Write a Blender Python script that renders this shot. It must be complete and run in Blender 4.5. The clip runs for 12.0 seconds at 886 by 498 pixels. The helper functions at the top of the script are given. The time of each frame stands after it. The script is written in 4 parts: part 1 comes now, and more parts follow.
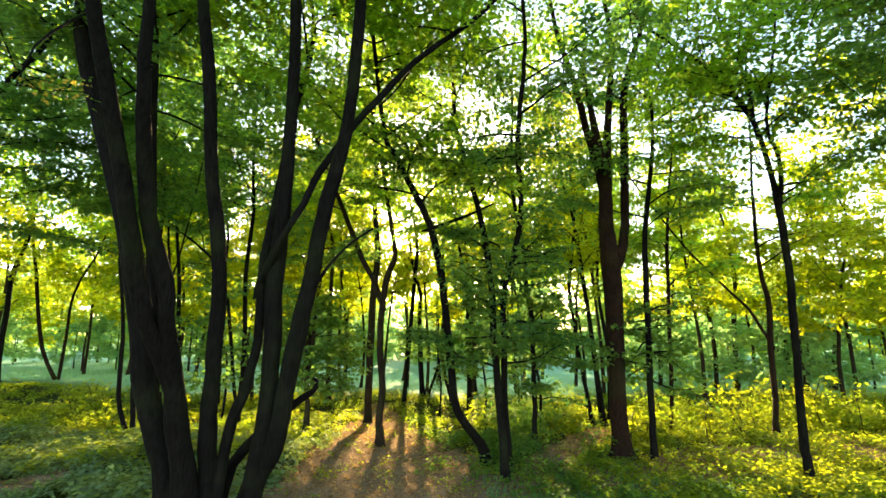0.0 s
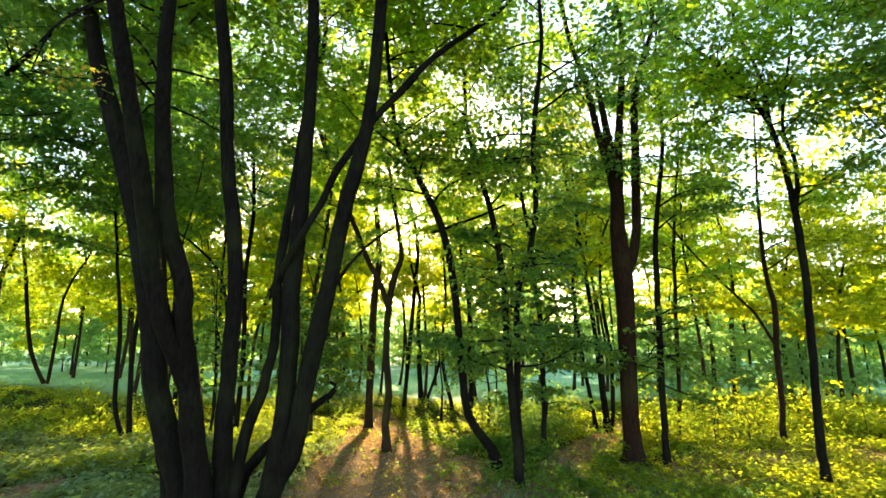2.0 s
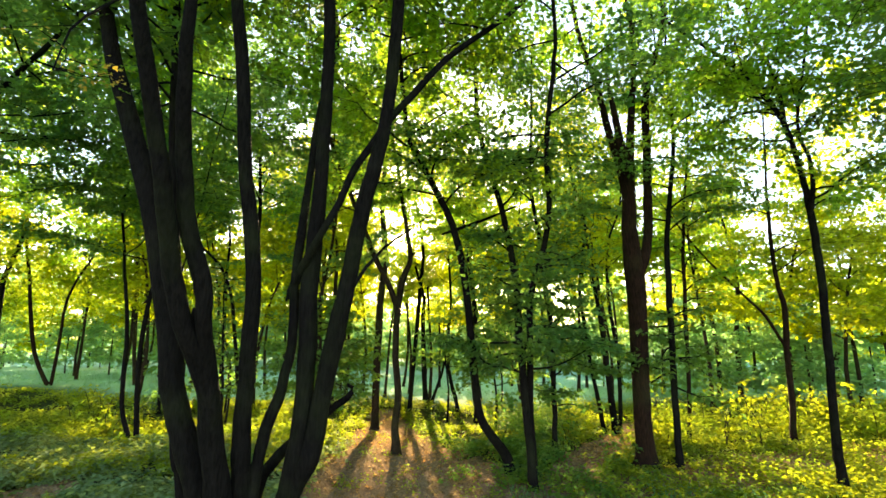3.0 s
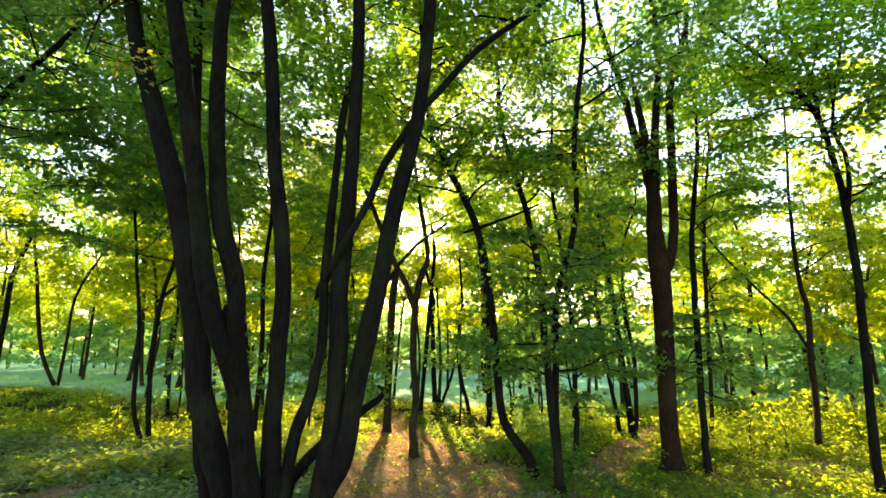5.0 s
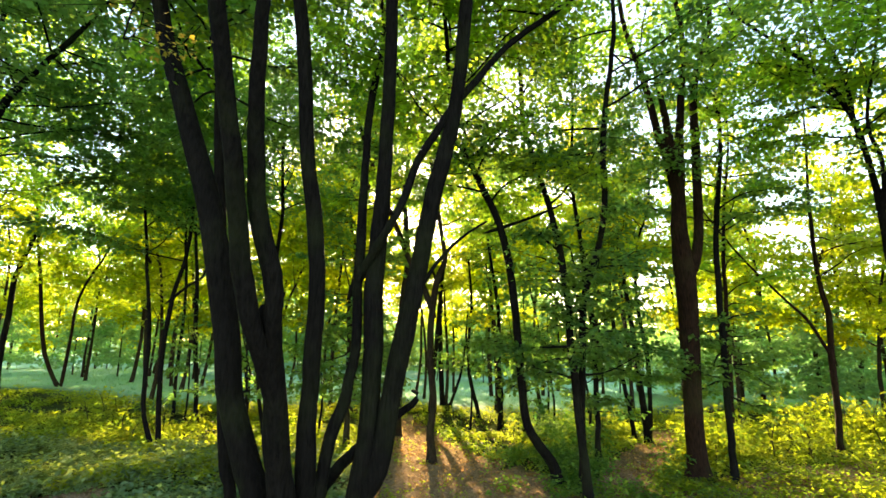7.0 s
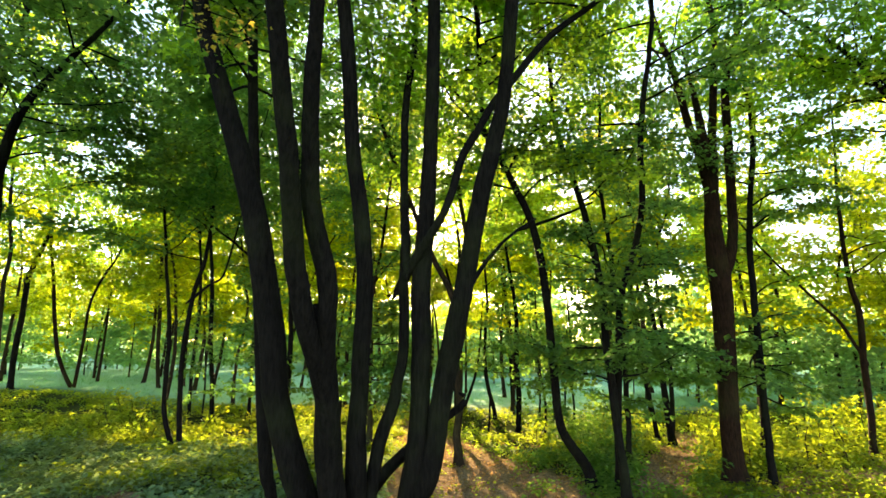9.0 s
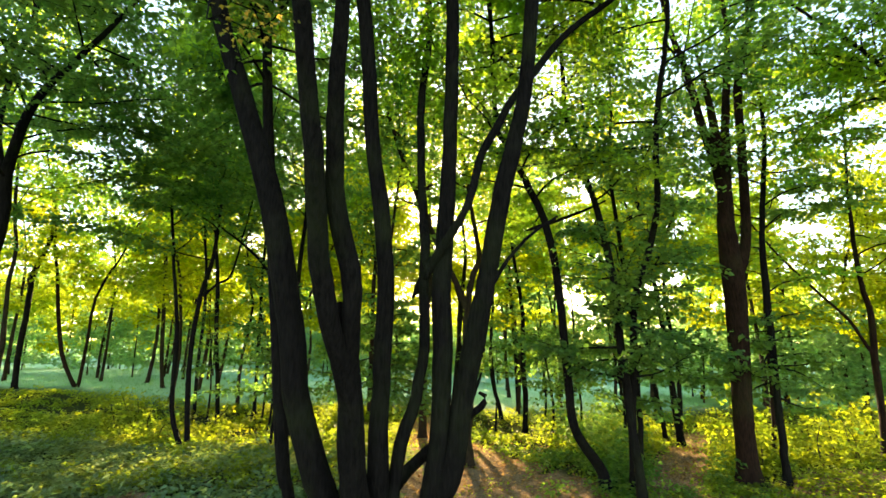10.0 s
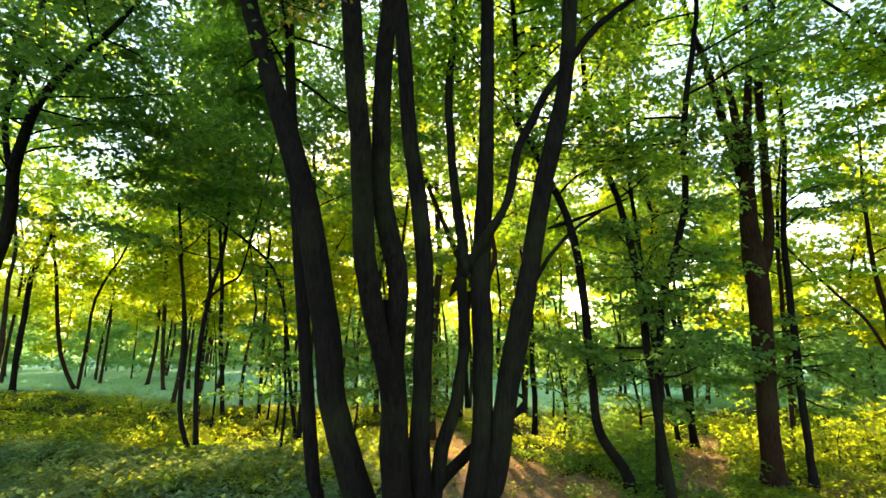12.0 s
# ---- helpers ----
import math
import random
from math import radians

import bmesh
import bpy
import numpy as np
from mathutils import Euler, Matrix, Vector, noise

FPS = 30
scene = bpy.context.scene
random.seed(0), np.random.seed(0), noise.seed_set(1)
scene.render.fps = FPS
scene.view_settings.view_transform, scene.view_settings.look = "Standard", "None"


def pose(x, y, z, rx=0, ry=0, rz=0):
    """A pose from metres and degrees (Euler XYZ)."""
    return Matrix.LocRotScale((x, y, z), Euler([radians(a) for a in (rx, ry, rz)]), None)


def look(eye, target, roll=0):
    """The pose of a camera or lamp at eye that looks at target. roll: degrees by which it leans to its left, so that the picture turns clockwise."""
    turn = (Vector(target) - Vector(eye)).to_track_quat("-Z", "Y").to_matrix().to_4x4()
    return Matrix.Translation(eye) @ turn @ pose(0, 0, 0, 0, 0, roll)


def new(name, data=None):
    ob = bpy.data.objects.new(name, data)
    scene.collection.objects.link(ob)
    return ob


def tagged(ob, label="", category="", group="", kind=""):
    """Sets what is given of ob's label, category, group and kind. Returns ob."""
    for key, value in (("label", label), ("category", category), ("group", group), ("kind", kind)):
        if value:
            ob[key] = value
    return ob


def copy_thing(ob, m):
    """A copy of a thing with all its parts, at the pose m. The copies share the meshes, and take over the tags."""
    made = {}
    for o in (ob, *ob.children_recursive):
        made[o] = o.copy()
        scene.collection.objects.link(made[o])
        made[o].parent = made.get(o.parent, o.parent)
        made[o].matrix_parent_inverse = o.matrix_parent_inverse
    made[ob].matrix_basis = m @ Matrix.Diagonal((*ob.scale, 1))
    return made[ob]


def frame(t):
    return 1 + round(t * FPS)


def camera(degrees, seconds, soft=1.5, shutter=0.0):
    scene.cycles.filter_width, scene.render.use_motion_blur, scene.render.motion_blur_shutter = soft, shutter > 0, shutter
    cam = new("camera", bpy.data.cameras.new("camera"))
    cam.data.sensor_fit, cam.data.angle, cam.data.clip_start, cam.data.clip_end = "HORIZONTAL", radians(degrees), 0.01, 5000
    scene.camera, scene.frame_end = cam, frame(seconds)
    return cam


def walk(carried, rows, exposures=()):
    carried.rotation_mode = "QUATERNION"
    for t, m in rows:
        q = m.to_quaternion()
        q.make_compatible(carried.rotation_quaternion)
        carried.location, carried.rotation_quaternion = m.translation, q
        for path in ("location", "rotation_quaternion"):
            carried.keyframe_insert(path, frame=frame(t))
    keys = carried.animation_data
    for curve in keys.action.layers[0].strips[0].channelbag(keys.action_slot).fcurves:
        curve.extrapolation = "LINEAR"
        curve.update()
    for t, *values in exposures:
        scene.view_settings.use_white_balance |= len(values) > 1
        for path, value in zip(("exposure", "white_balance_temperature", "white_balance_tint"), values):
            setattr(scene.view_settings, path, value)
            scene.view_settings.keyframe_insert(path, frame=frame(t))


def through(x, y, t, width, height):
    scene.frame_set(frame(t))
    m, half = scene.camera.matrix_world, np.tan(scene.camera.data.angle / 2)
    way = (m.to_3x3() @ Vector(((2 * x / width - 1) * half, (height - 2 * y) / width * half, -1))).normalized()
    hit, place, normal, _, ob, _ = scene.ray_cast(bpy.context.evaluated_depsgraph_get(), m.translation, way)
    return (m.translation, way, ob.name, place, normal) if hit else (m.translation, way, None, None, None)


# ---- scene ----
cam = camera(87.7, 12.0, soft=1.6)
METRES, EYE, TILT, LEAN, TURN = 2.0, 1.8, 10.4, 0.0, 0.0
ROWS = [
    (0.0, 0.0, 0.0, 0.0, 0.0, 0.0, -0.0),
    (0.5, -0.0376, 0.0125, -0.0057, -0.33, 0.15, -0.05),
    (1.0, -0.0774, 0.0155, -0.0088, -0.6, 0.3, -0.17),
    (1.5, -0.107, 0.0332, -0.0143, -0.88, 0.38, -0.26),
    (2.0, -0.136, 0.0589, -0.0206, -1.01, 0.53, -0.34),
    (2.5, -0.1696, 0.0719, -0.0214, -1.01, 0.59, -0.34),
    (3.0, -0.2147, 0.08, -0.0219, -0.98, 0.7, -0.38),
    (5.0, -0.3489, 0.1546, -0.0436, -0.7, 0.94, -0.58),
    (5.5, -0.3962, 0.165, -0.0424, -0.67, 1.03, -0.64),
    (6.0, -0.4307, 0.1848, -0.0479, -0.6, 1.1, -0.73),
    (6.5, -0.4676, 0.2111, -0.0564, -0.65, 1.16, -0.82),
    (7.0, -0.5018, 0.2257, -0.0568, -0.8, 1.21, -0.87),
    (9.0, -0.6738, 0.2891, -0.0695, -0.33, 1.27, -0.76),
    (9.5, -0.7063, 0.301, -0.0723, -0.35, 1.23, -0.78),
    (10.0, -0.7496, 0.3097, -0.0773, -0.27, 1.29, -0.8),
    (10.5, -0.7839, 0.3208, -0.0803, -0.25, 1.27, -0.81),
    (11.0, -0.8189, 0.3428, -0.0911, -0.34, 1.35, -0.83),
    (11.5, -0.8565, 0.3631, -0.0883, -0.51, 1.36, -0.84),
    (12.0, -0.9035, 0.3777, -0.0954, -0.74, 1.43, -0.8),
]
walk(cam, [(t, pose(0, 0, EYE, TILT, LEAN, TURN) @ pose(METRES * x, METRES * y, METRES * z, 90 + pitch, roll, yaw)) for t, x, y, z, yaw, pitch, roll in ROWS],
     [(0.0, 2.72, 7250, 10), (4.9, 2.74, 7300, 10), (5.5, 2.90, 7800, 11), (6.1, 2.72, 7250, 10), (10.7, 2.74, 7250, 10), (11.3, 2.94, 7800, 11),
      (11.6, 2.90, 7700, 11), (12.0, 2.74, 7300, 10)])

# ---- light ----
SUN_UP, SUN_AZ = 13.6, -3.1          # degrees above the horizon, degrees from +y towards +x
world = bpy.data.worlds.new("evening_sky")
scene.world = world
world.use_nodes = True
wn = world.node_tree
sky = wn.nodes.new("ShaderNodeTexSky")
sky.sky_type, sky.sun_disc = "NISHITA", False
sky.sun_elevation, sky.sun_rotation = radians(SUN_UP), radians(SUN_AZ)
sky.air_density, sky.dust_density, sky.ozone_density = 1.0, 0.5, 0.8
wn.nodes["Background"].inputs["Strength"].default_value = 0.125
wn.links.new(sky.outputs["Color"], wn.nodes["Background"].inputs["Color"])
sun_way = Vector((math.sin(radians(SUN_AZ)) * math.cos(radians(SUN_UP)),
                  math.cos(radians(SUN_AZ)) * math.cos(radians(SUN_UP)), math.sin(radians(SUN_UP))))
sun = new("sun", bpy.data.lights.new("sun", "SUN"))
sun.data.energy, sun.data.angle, sun.data.color = 5.0, radians(0.6), (1.0, 0.77, 0.46)
sun.matrix_world = look(sun_way * 60, (0, 0, 0))


# ---- materials ----
def nodes_of(name):
    m = bpy.data.materials.new(name)
    m.use_nodes = True
    t = m.node_tree
    return m, t, t.nodes["Principled BSDF"], t.nodes["Material Output"]


def ramp(t, source, stops):
    r = t.nodes.new("ShaderNodeValToRGB")
    el = r.color_ramp.elements
    while len(el) < len(stops):
        el.new(0.5)
    for e, (at, c) in zip(el, stops):
        e.position, e.color = at, (*c, 1)
    t.links.new(source, r.inputs["Fac"])
    return r.outputs["Color"]


def noise_tex(t, vector, scale, detail=4, rough=0.6):
    n = t.nodes.new("ShaderNodeTexNoise")
    n.inputs["Scale"].default_value, n.inputs["Detail"].default_value = scale, detail
    n.inputs["Roughness"].default_value = rough
    t.links.new(vector, n.inputs["Vector"])
    return n.outputs["Fac"]


def blend(t, kind, fac, a, b):
    m = t.nodes.new("ShaderNodeMix")
    m.data_type, m.blend_type = "RGBA", kind
    if isinstance(fac, float):
        m.inputs[0].default_value = fac
    else:
        t.links.new(fac, m.inputs[0])
    for socket, v in ((m.inputs[6], a), (m.inputs[7], b)):
        if isinstance(v, tuple):
            socket.default_value = (*v, 1)
        else:
            t.links.new(v, socket)
    return m.outputs[2]


def bark(name, dark, light, moss=0.0):
    m, t, p, _ = nodes_of(name)
    pos = t.nodes.new("ShaderNodeNewGeometry").outputs["Position"]
    stretch = t.nodes.new("ShaderNodeMapping")
    stretch.inputs["Scale"].default_value = (1, 1, 0.16)
    t.links.new(pos, stretch.inputs["Vector"])
    v = stretch.outputs["Vector"]
    ridges = noise_tex(t, v, 55, 5, 0.65)
    blot = noise_tex(t, pos, 3.5, 3)
    c = ramp(t, ridges, [(0.32, dark), (0.68, light)])
    c = blend(t, "MULTIPLY", 0.6, c, ramp(t, blot, [(0.3, (0.5, 0.5, 0.5)), (0.7, (1.0, 0.98, 0.94))]))
    if moss:
        green = ramp(t, noise_tex(t, pos, 1.8, 4), [(0.5, (0, 0, 0)), (0.75, (moss, moss, moss))])
        c = blend(t, "MIX", green, c, (0.05, 0.07, 0.02))
    t.links.new(c, p.inputs["Base Color"])
    p.inputs["Roughness"].default_value = 0.85
    p.inputs["Specular IOR Level"].default_value = 0.04
    b = t.nodes.new("ShaderNodeBump")
    b.inputs["Strength"].default_value, b.inputs["Distance"].default_value = 0.9, 0.02
    t.links.new(ridges, b.inputs["Height"])
    t.links.new(b.outputs["Normal"], p.inputs["Normal"])
    return m


def leaf_mat(name, deep, pale, glow, through=0.5, old=None, gloss=0.25):
    """A thin leaf: deep to pale green from leaf to leaf, and the light that comes through it."""
    m, t, p, out = nodes_of(name)
    geo = t.nodes.new("ShaderNodeNewGeometry")
    r = geo.outputs["Random Per Island"]
    stops = [(0.0, deep), (0.85, pale)] + ([(1.0, old)] if old else [])
    c = ramp(t, r, stops)
    patch = noise_tex(t, geo.outputs["Position"], 0.9, 2)
    c = blend(t, "MULTIPLY", 1.0, c, ramp(t, patch, [(0.3, (0.58, 0.72, 0.85)), (0.7, (1.2, 1.15, 0.9))]))
    t.links.new(c, p.inputs["Base Color"])
    p.inputs["Roughness"].default_value = 0.6
    p.inputs["Specular IOR Level"].default_value = gloss
    tr = t.nodes.new("ShaderNodeBsdfTranslucent")
    gl = blend(t, "MULTIPLY", 1.0, ramp(t, r, [(0.0, tuple(0.6 * g for g in glow)), (1.0, glow)]),
               ramp(t, patch, [(0.3, (0.55, 0.82, 0.9)), (0.7, (1.12, 1.05, 0.9))]))
    t.links.new(gl, tr.inputs["Color"])
    mx = t.nodes.new("ShaderNodeMixShader")
    mx.inputs[0].default_value = through
    t.links.new(p.outputs[0], mx.inputs[1])
    t.links.new(tr.outputs[0], mx.inputs[2])
    t.links.new(mx.outputs[0], out.inputs["Surface"])
    return m


# Darker than bark is: the shade on the backlit stems is put into the colour.
BARK_SHADED = bark("shaded_maple_bark", (0.0045, 0.0040, 0.0040), (0.017, 0.0148, 0.0138), 0.2)
BARK_RED = bark("oak_bark", (0.011, 0.007, 0.0055), (0.042, 0.022, 0.015), 0.25)
BARK_GREY = bark("young_bark", (0.014, 0.011, 0.008), (0.055, 0.038, 0.026), 0.4)
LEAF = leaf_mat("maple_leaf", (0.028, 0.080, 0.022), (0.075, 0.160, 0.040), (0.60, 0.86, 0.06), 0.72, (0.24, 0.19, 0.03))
# Same foliage, with the shade under the canopy put into deeper greens.
LEAF_SHADED = leaf_mat("shaded_leaf", (0.024, 0.068, 0.026), (0.085, 0.175, 0.062), (0.36, 0.60, 0.09), 0.55, gloss=0.1)
# Same foliage, with the low sun behind it put into golden colours.
LEAF_SUNLIT = leaf_mat("sunlit_leaf", (0.045, 0.100, 0.016), (0.11, 0.175, 0.026), (0.80, 0.83, 0.03), 0.71, (0.28, 0.20, 0.03))
# Haze over the distance is put into these two paler leaf colours.
LEAF_FAR_HAZED = leaf_mat("hazed_far_leaf", (0.120, 0.250, 0.120), (0.190, 0.330, 0.175), (0.55, 0.86, 0.28), 0.55)
LEAF_HAZE = leaf_mat("hazed_lit_leaf", (0.080, 0.160, 0.050), (0.150, 0.230, 0.080), (0.74, 0.88, 0.12), 0.66)
# Herb leaf with sky-lit shade put into its grey-green colour.
HERB_SKYLIT = leaf_mat("skylit_herb_leaf", (0.045, 0.090, 0.055), (0.190, 0.280, 0.175), (0.64, 0.74, 0.10), 0.42, gloss=0.02)
HERB = leaf_mat("herb_leaf", (0.032, 0.085, 0.026), (0.10, 0.175, 0.045), (0.72, 0.80, 0.04), 0.60, gloss=0.06)
# Shaded copy of the sunny herb leaf: greener, with less glow.
HERB_SHADED = leaf_mat("shaded_herb_leaf", (0.030, 0.085, 0.030), (0.085, 0.175, 0.055), (0.46, 0.70, 0.07), 0.50, gloss=0.05)
GRASS = leaf_mat("meadow_grass", (0.055, 0.16, 0.070), (0.10, 0.23, 0.105), (0.36, 0.75, 0.30), 0.5, gloss=0.05)
YELLOWED = leaf_mat("yellowed_leaf", (0.24, 0.16, 0.03), (0.42, 0.27, 0.05), (0.85, 0.60, 0.08), 0.6)
LITTER = leaf_mat("fallen_leaf", (0.085, 0.048, 0.028), (0.42, 0.24, 0.120), (0.75, 0.44, 0.18), 0.36, gloss=0.0)


def earth():
    m, t, p, _ = nodes_of("forest_floor")
    pos = t.nodes.new("ShaderNodeNewGeometry").outputs["Position"]
    fine, mid = noise_tex(t, pos, 38, 6, 0.7), noise_tex(t, pos, 1.6, 4)
    soil = ramp(t, fine, [(0.3, (0.075, 0.048, 0.030)), (0.5, (0.24, 0.160, 0.098)), (0.7, (0.46, 0.325, 0.215))])
    moss = ramp(t, fine, [(0.3, (0.022, 0.035, 0.012)), (0.7, (0.075, 0.085, 0.028))])
    # Paler than grass is: haze and open-sky light are put into the meadow colour.
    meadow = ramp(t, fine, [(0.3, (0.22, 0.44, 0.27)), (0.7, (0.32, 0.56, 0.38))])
    mask = t.nodes.new("ShaderNodeAttribute")
    mask.attribute_name = "cover"
    split = t.nodes.new("ShaderNodeSeparateXYZ")
    t.links.new(mask.outputs["Vector"], split.inputs[0])
    edge = t.nodes.new("ShaderNodeMath")
    edge.operation = "ADD"
    t.links.new(split.outputs[0], edge.inputs[0])
    soft = t.nodes.new("ShaderNodeMath")
    soft.operation, soft.inputs[1].default_value = "MULTIPLY_ADD", 0.5
    soft.inputs[2].default_value = -0.25
    t.links.new(mid, soft.inputs[0])
    t.links.new(soft.outputs[0], edge.inputs[1])
    c = blend(t, "MIX", ramp(t, edge.outputs[0], [(0.3, (0, 0, 0)), (0.6, (1, 1, 1))]), moss, soil)
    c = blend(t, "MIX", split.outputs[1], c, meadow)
    t.links.new(c, p.inputs["Base Color"])
    p.inputs["Roughness"].default_value = 0.95
    sheen = t.nodes.new("ShaderNodeMath")
    sheen.operation, sheen.inputs[1].default_value = "MULTIPLY", 0.1
    t.links.new(split.outputs[1], sheen.inputs[0])
    t.links.new(sheen.outputs[0], p.inputs["Specular IOR Level"])
    b = t.nodes.new("ShaderNodeBump")
    b.inputs["Strength"].default_value, b.inputs["Distance"].default_value = 0.35, 0.02
    t.links.new(fine, b.inputs["Height"])
    t.links.new(b.outputs["Normal"], p.inputs["Normal"])
    return m


EARTH = earth()


# ---- the lie of the land ----
def step(a, b, v):
    u = np.clip((np.asarray(v, float) - a) / (b - a), 0, 1)
    return u * u * (3 - 2 * u)


def mottle(x, y, f, seed=0.0):
    """Soft random patches between 0 and 1, f to the metre."""
    x, y = np.asarray(x, float) * f + 31.7 * seed, np.asarray(y, float) * f - 17.3 * seed
    i, j = np.floor(x), np.floor(y)
    u, v = x - i, y - j
    u, v = u * u * (3 - 2 * u), v * v * (3 - 2 * v)
    at = lambda a, b: np.mod(np.sin(a * 127.1 + b * 311.7) * 43758.5453, 1.0)
    return (at(i, j) * (1 - u) + at(i + 1, j) * u) * (1 - v) + (at(i, j + 1) * (1 - u) + at(i + 1, j + 1) * u) * v


def land(x, y):
    """Height of the ground: level under the near trees, a dip before the meadow, a rise to one side."""
    x, y = np.asarray(x, float), np.asarray(y, float)
    z = -0.38 * step(7.5, 12.5, y) + 0.12 * step(12.5, 16, y) + 0.35 * step(-6, -13, x) * step(6, 12, y)
    z = z + 0.6 * step(45, 90, y) + 0.02 * np.sin(2.1 * x + 0.7 * y) + 0.015 * np.sin(1.3 * y - 2.7 * x)
    return z


def trodden(x, y):
    """How bare the ground is: the main path, the narrow one beside it, and the one that crosses in front."""
    x, y = np.asarray(x, float), np.asarray(y, float)
    ragged = 0.5 * (mottle(x, y, 1.6, 2) - 0.5) + 0.35 * (mottle(x, y, 4.5, 3) - 0.5)
    a = np.abs(x + 0.78 + 0.13 * (y - 5.8)) / np.maximum(0.5, 1.6 - 0.13 * (y - 5.8)) + ragged
    main = (1 - step(0.6, 1.15, a)) * (1 - step(13.5, 16, y)) * step(3.2, 4.6, y)
    b = np.abs(x - 1.75 - 0.56 * (y - 7.3)) / 0.52 + 0.6 * ragged
    side = (1 - step(0.5, 1.2, b)) * step(6.2, 7.0, y) * (1 - step(12, 14, y))
    c = np.abs(y - 5.4 - 0.40 * np.maximum(x, 0) - 0.6 * step(-2.6, -4.2, x)) / (0.75 + 0.05 * np.maximum(x, 0)) + ragged
    cross = (1 - step(0.6, 1.2, c)) * step(-6.8, -5.0, x) * (1 - step(7, 9, x)) * (1 - 0.5 * step(0.3, 1.6, x) * (1 - 0.35 * step(2.1, 2.9, x)))
    cross = cross * (1 - step(-1.6, -3.0, x) * (1 - step(0.45, 0.65, mottle(x, y, 0.9, 8))))
    return np.maximum(np.maximum(main, side), cross)


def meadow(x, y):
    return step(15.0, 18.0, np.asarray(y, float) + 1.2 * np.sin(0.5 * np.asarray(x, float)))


def mesh_of(name, verts, quads, mat, smooth=True):
    """A mesh of quads from arrays."""
    me = bpy.data.meshes.new(name)
    verts, quads = np.asarray(verts, np.float32), np.asarray(quads, np.int32)
    n = len(quads)
    me.vertices.add(len(verts))
    me.vertices.foreach_set("co", verts.ravel())
    me.loops.add(n * 4)
    me.loops.foreach_set("vertex_index", quads.ravel())
    me.polygons.add(n)
    me.polygons.foreach_set("loop_start", np.arange(0, n * 4, 4, dtype=np.int32))
    me.polygons.foreach_set("use_smooth", np.full(n, smooth))
    me.update(calc_edges=True)
    me.materials.append(mat)
    return me


def part(name, me, parent, label=""):
    ob = new(name, me)
    ob.parent = parent
    return tagged(ob, label)


def spread(near, far, fine, n):
    """Grid lines: close together from -near to near, then ever wider out to far."""
    inner = np.arange(near[0], near[1] + fine / 2, fine)
    k = np.cumsum(np.geomspace(fine, far / 4, n))
    k = k / k[-1] * far
    return np.concatenate([near[0] - k[::-1], inner, near[1] + k])


gx, gy = spread((-15, 14), 900, 0.19, 26), spread((-4, 19), 900, 0.19, 26)
GX, GY = np.meshgrid(gx, gy)
rng = np.random.default_rng(3)
GZ = land(GX, GY) + 0.012 * rng.standard_normal(GX.shape) * (np.abs(GX) < 17) * (GY < 21)
w, h = len(gx), len(gy)
idx = np.arange(w * h).reshape(h, w)
me = mesh_of("ground", np.stack([GX, GY, GZ], -1).reshape(-1, 3),
             np.stack([idx[:-1, :-1], idx[:-1, 1:], idx[1:, 1:], idx[1:, :-1]], -1).reshape(-1, 4), EARTH)
cover = me.attributes.new("cover", "FLOAT_VECTOR", "POINT")
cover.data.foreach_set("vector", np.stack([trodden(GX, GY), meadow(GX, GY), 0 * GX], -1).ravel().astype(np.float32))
ground = tagged(new("ground", me), "leaf-littered woodland floor with bare paths and a meadow", "ground", kind="structure")

# ---- wood and leaves ----
LOBED = np.array([(0, 0, 0), (0.28, 0.50, 0.07), (0.50, 0.20, 0.03), (1, 0, -0.10), (0.50, -0.20, 0.03), (0.28, -0.50, 0.07)])
SIMPLE = np.array([(0, 0, 0), (0.42, 0.40, 0.08), (1, 0, -0.05), (0.42, -0.40, 0.08)])
BLADE_FACES = {6: np.array([(0, 1, 2, 3), (0, 3, 4, 5)]), 4: np.array([(0, 1, 2, 3)])}


def unit(v):
    return v / np.maximum(np.linalg.norm(v, axis=-1, keepdims=True), 1e-9)


def leaf_mesh(name, at, way, up, size, mat, shape=LOBED):
    """Many leaves in one mesh: where each begins, where it points, what its face looks at, how long it is."""
    way = unit(way)
    side = unit(np.cross(up, way))
    nor = np.cross(way, side)
    s = shape[None, :, :] * np.asarray(size)[:, None, None]
    v = at[:, None] + s[..., :1] * way[:, None] + s[..., 1:2] * side[:, None] + s[..., 2:] * nor[:, None]
    f = BLADE_FACES[len(shape)][None] + (np.arange(len(at)) * len(shape))[:, None, None]
    return mesh_of(name, v.reshape(-1, 3), f.reshape(-1, 4), mat, False)


def smooth_line(pts, n):
    """A Catmull-Rom curve through control points (any number of columns)."""
    p = np.asarray(pts, float)
    p = np.vstack([2 * p[0] - p[1], p, 2 * p[-1] - p[-2]])
    t = np.linspace(0, len(p) - 3 - 1e-6, n)
    i = t.astype(int)
    u = (t - i)[:, None]
    a, b, c, d = p[i], p[i + 1], p[i + 2], p[i + 3]
    return 0.5 * (2 * b + (c - a) * u + (2 * a - 5 * b + 4 * c - d) * u ** 2 + (3 * b - a - 3 * c + d) * u ** 3)


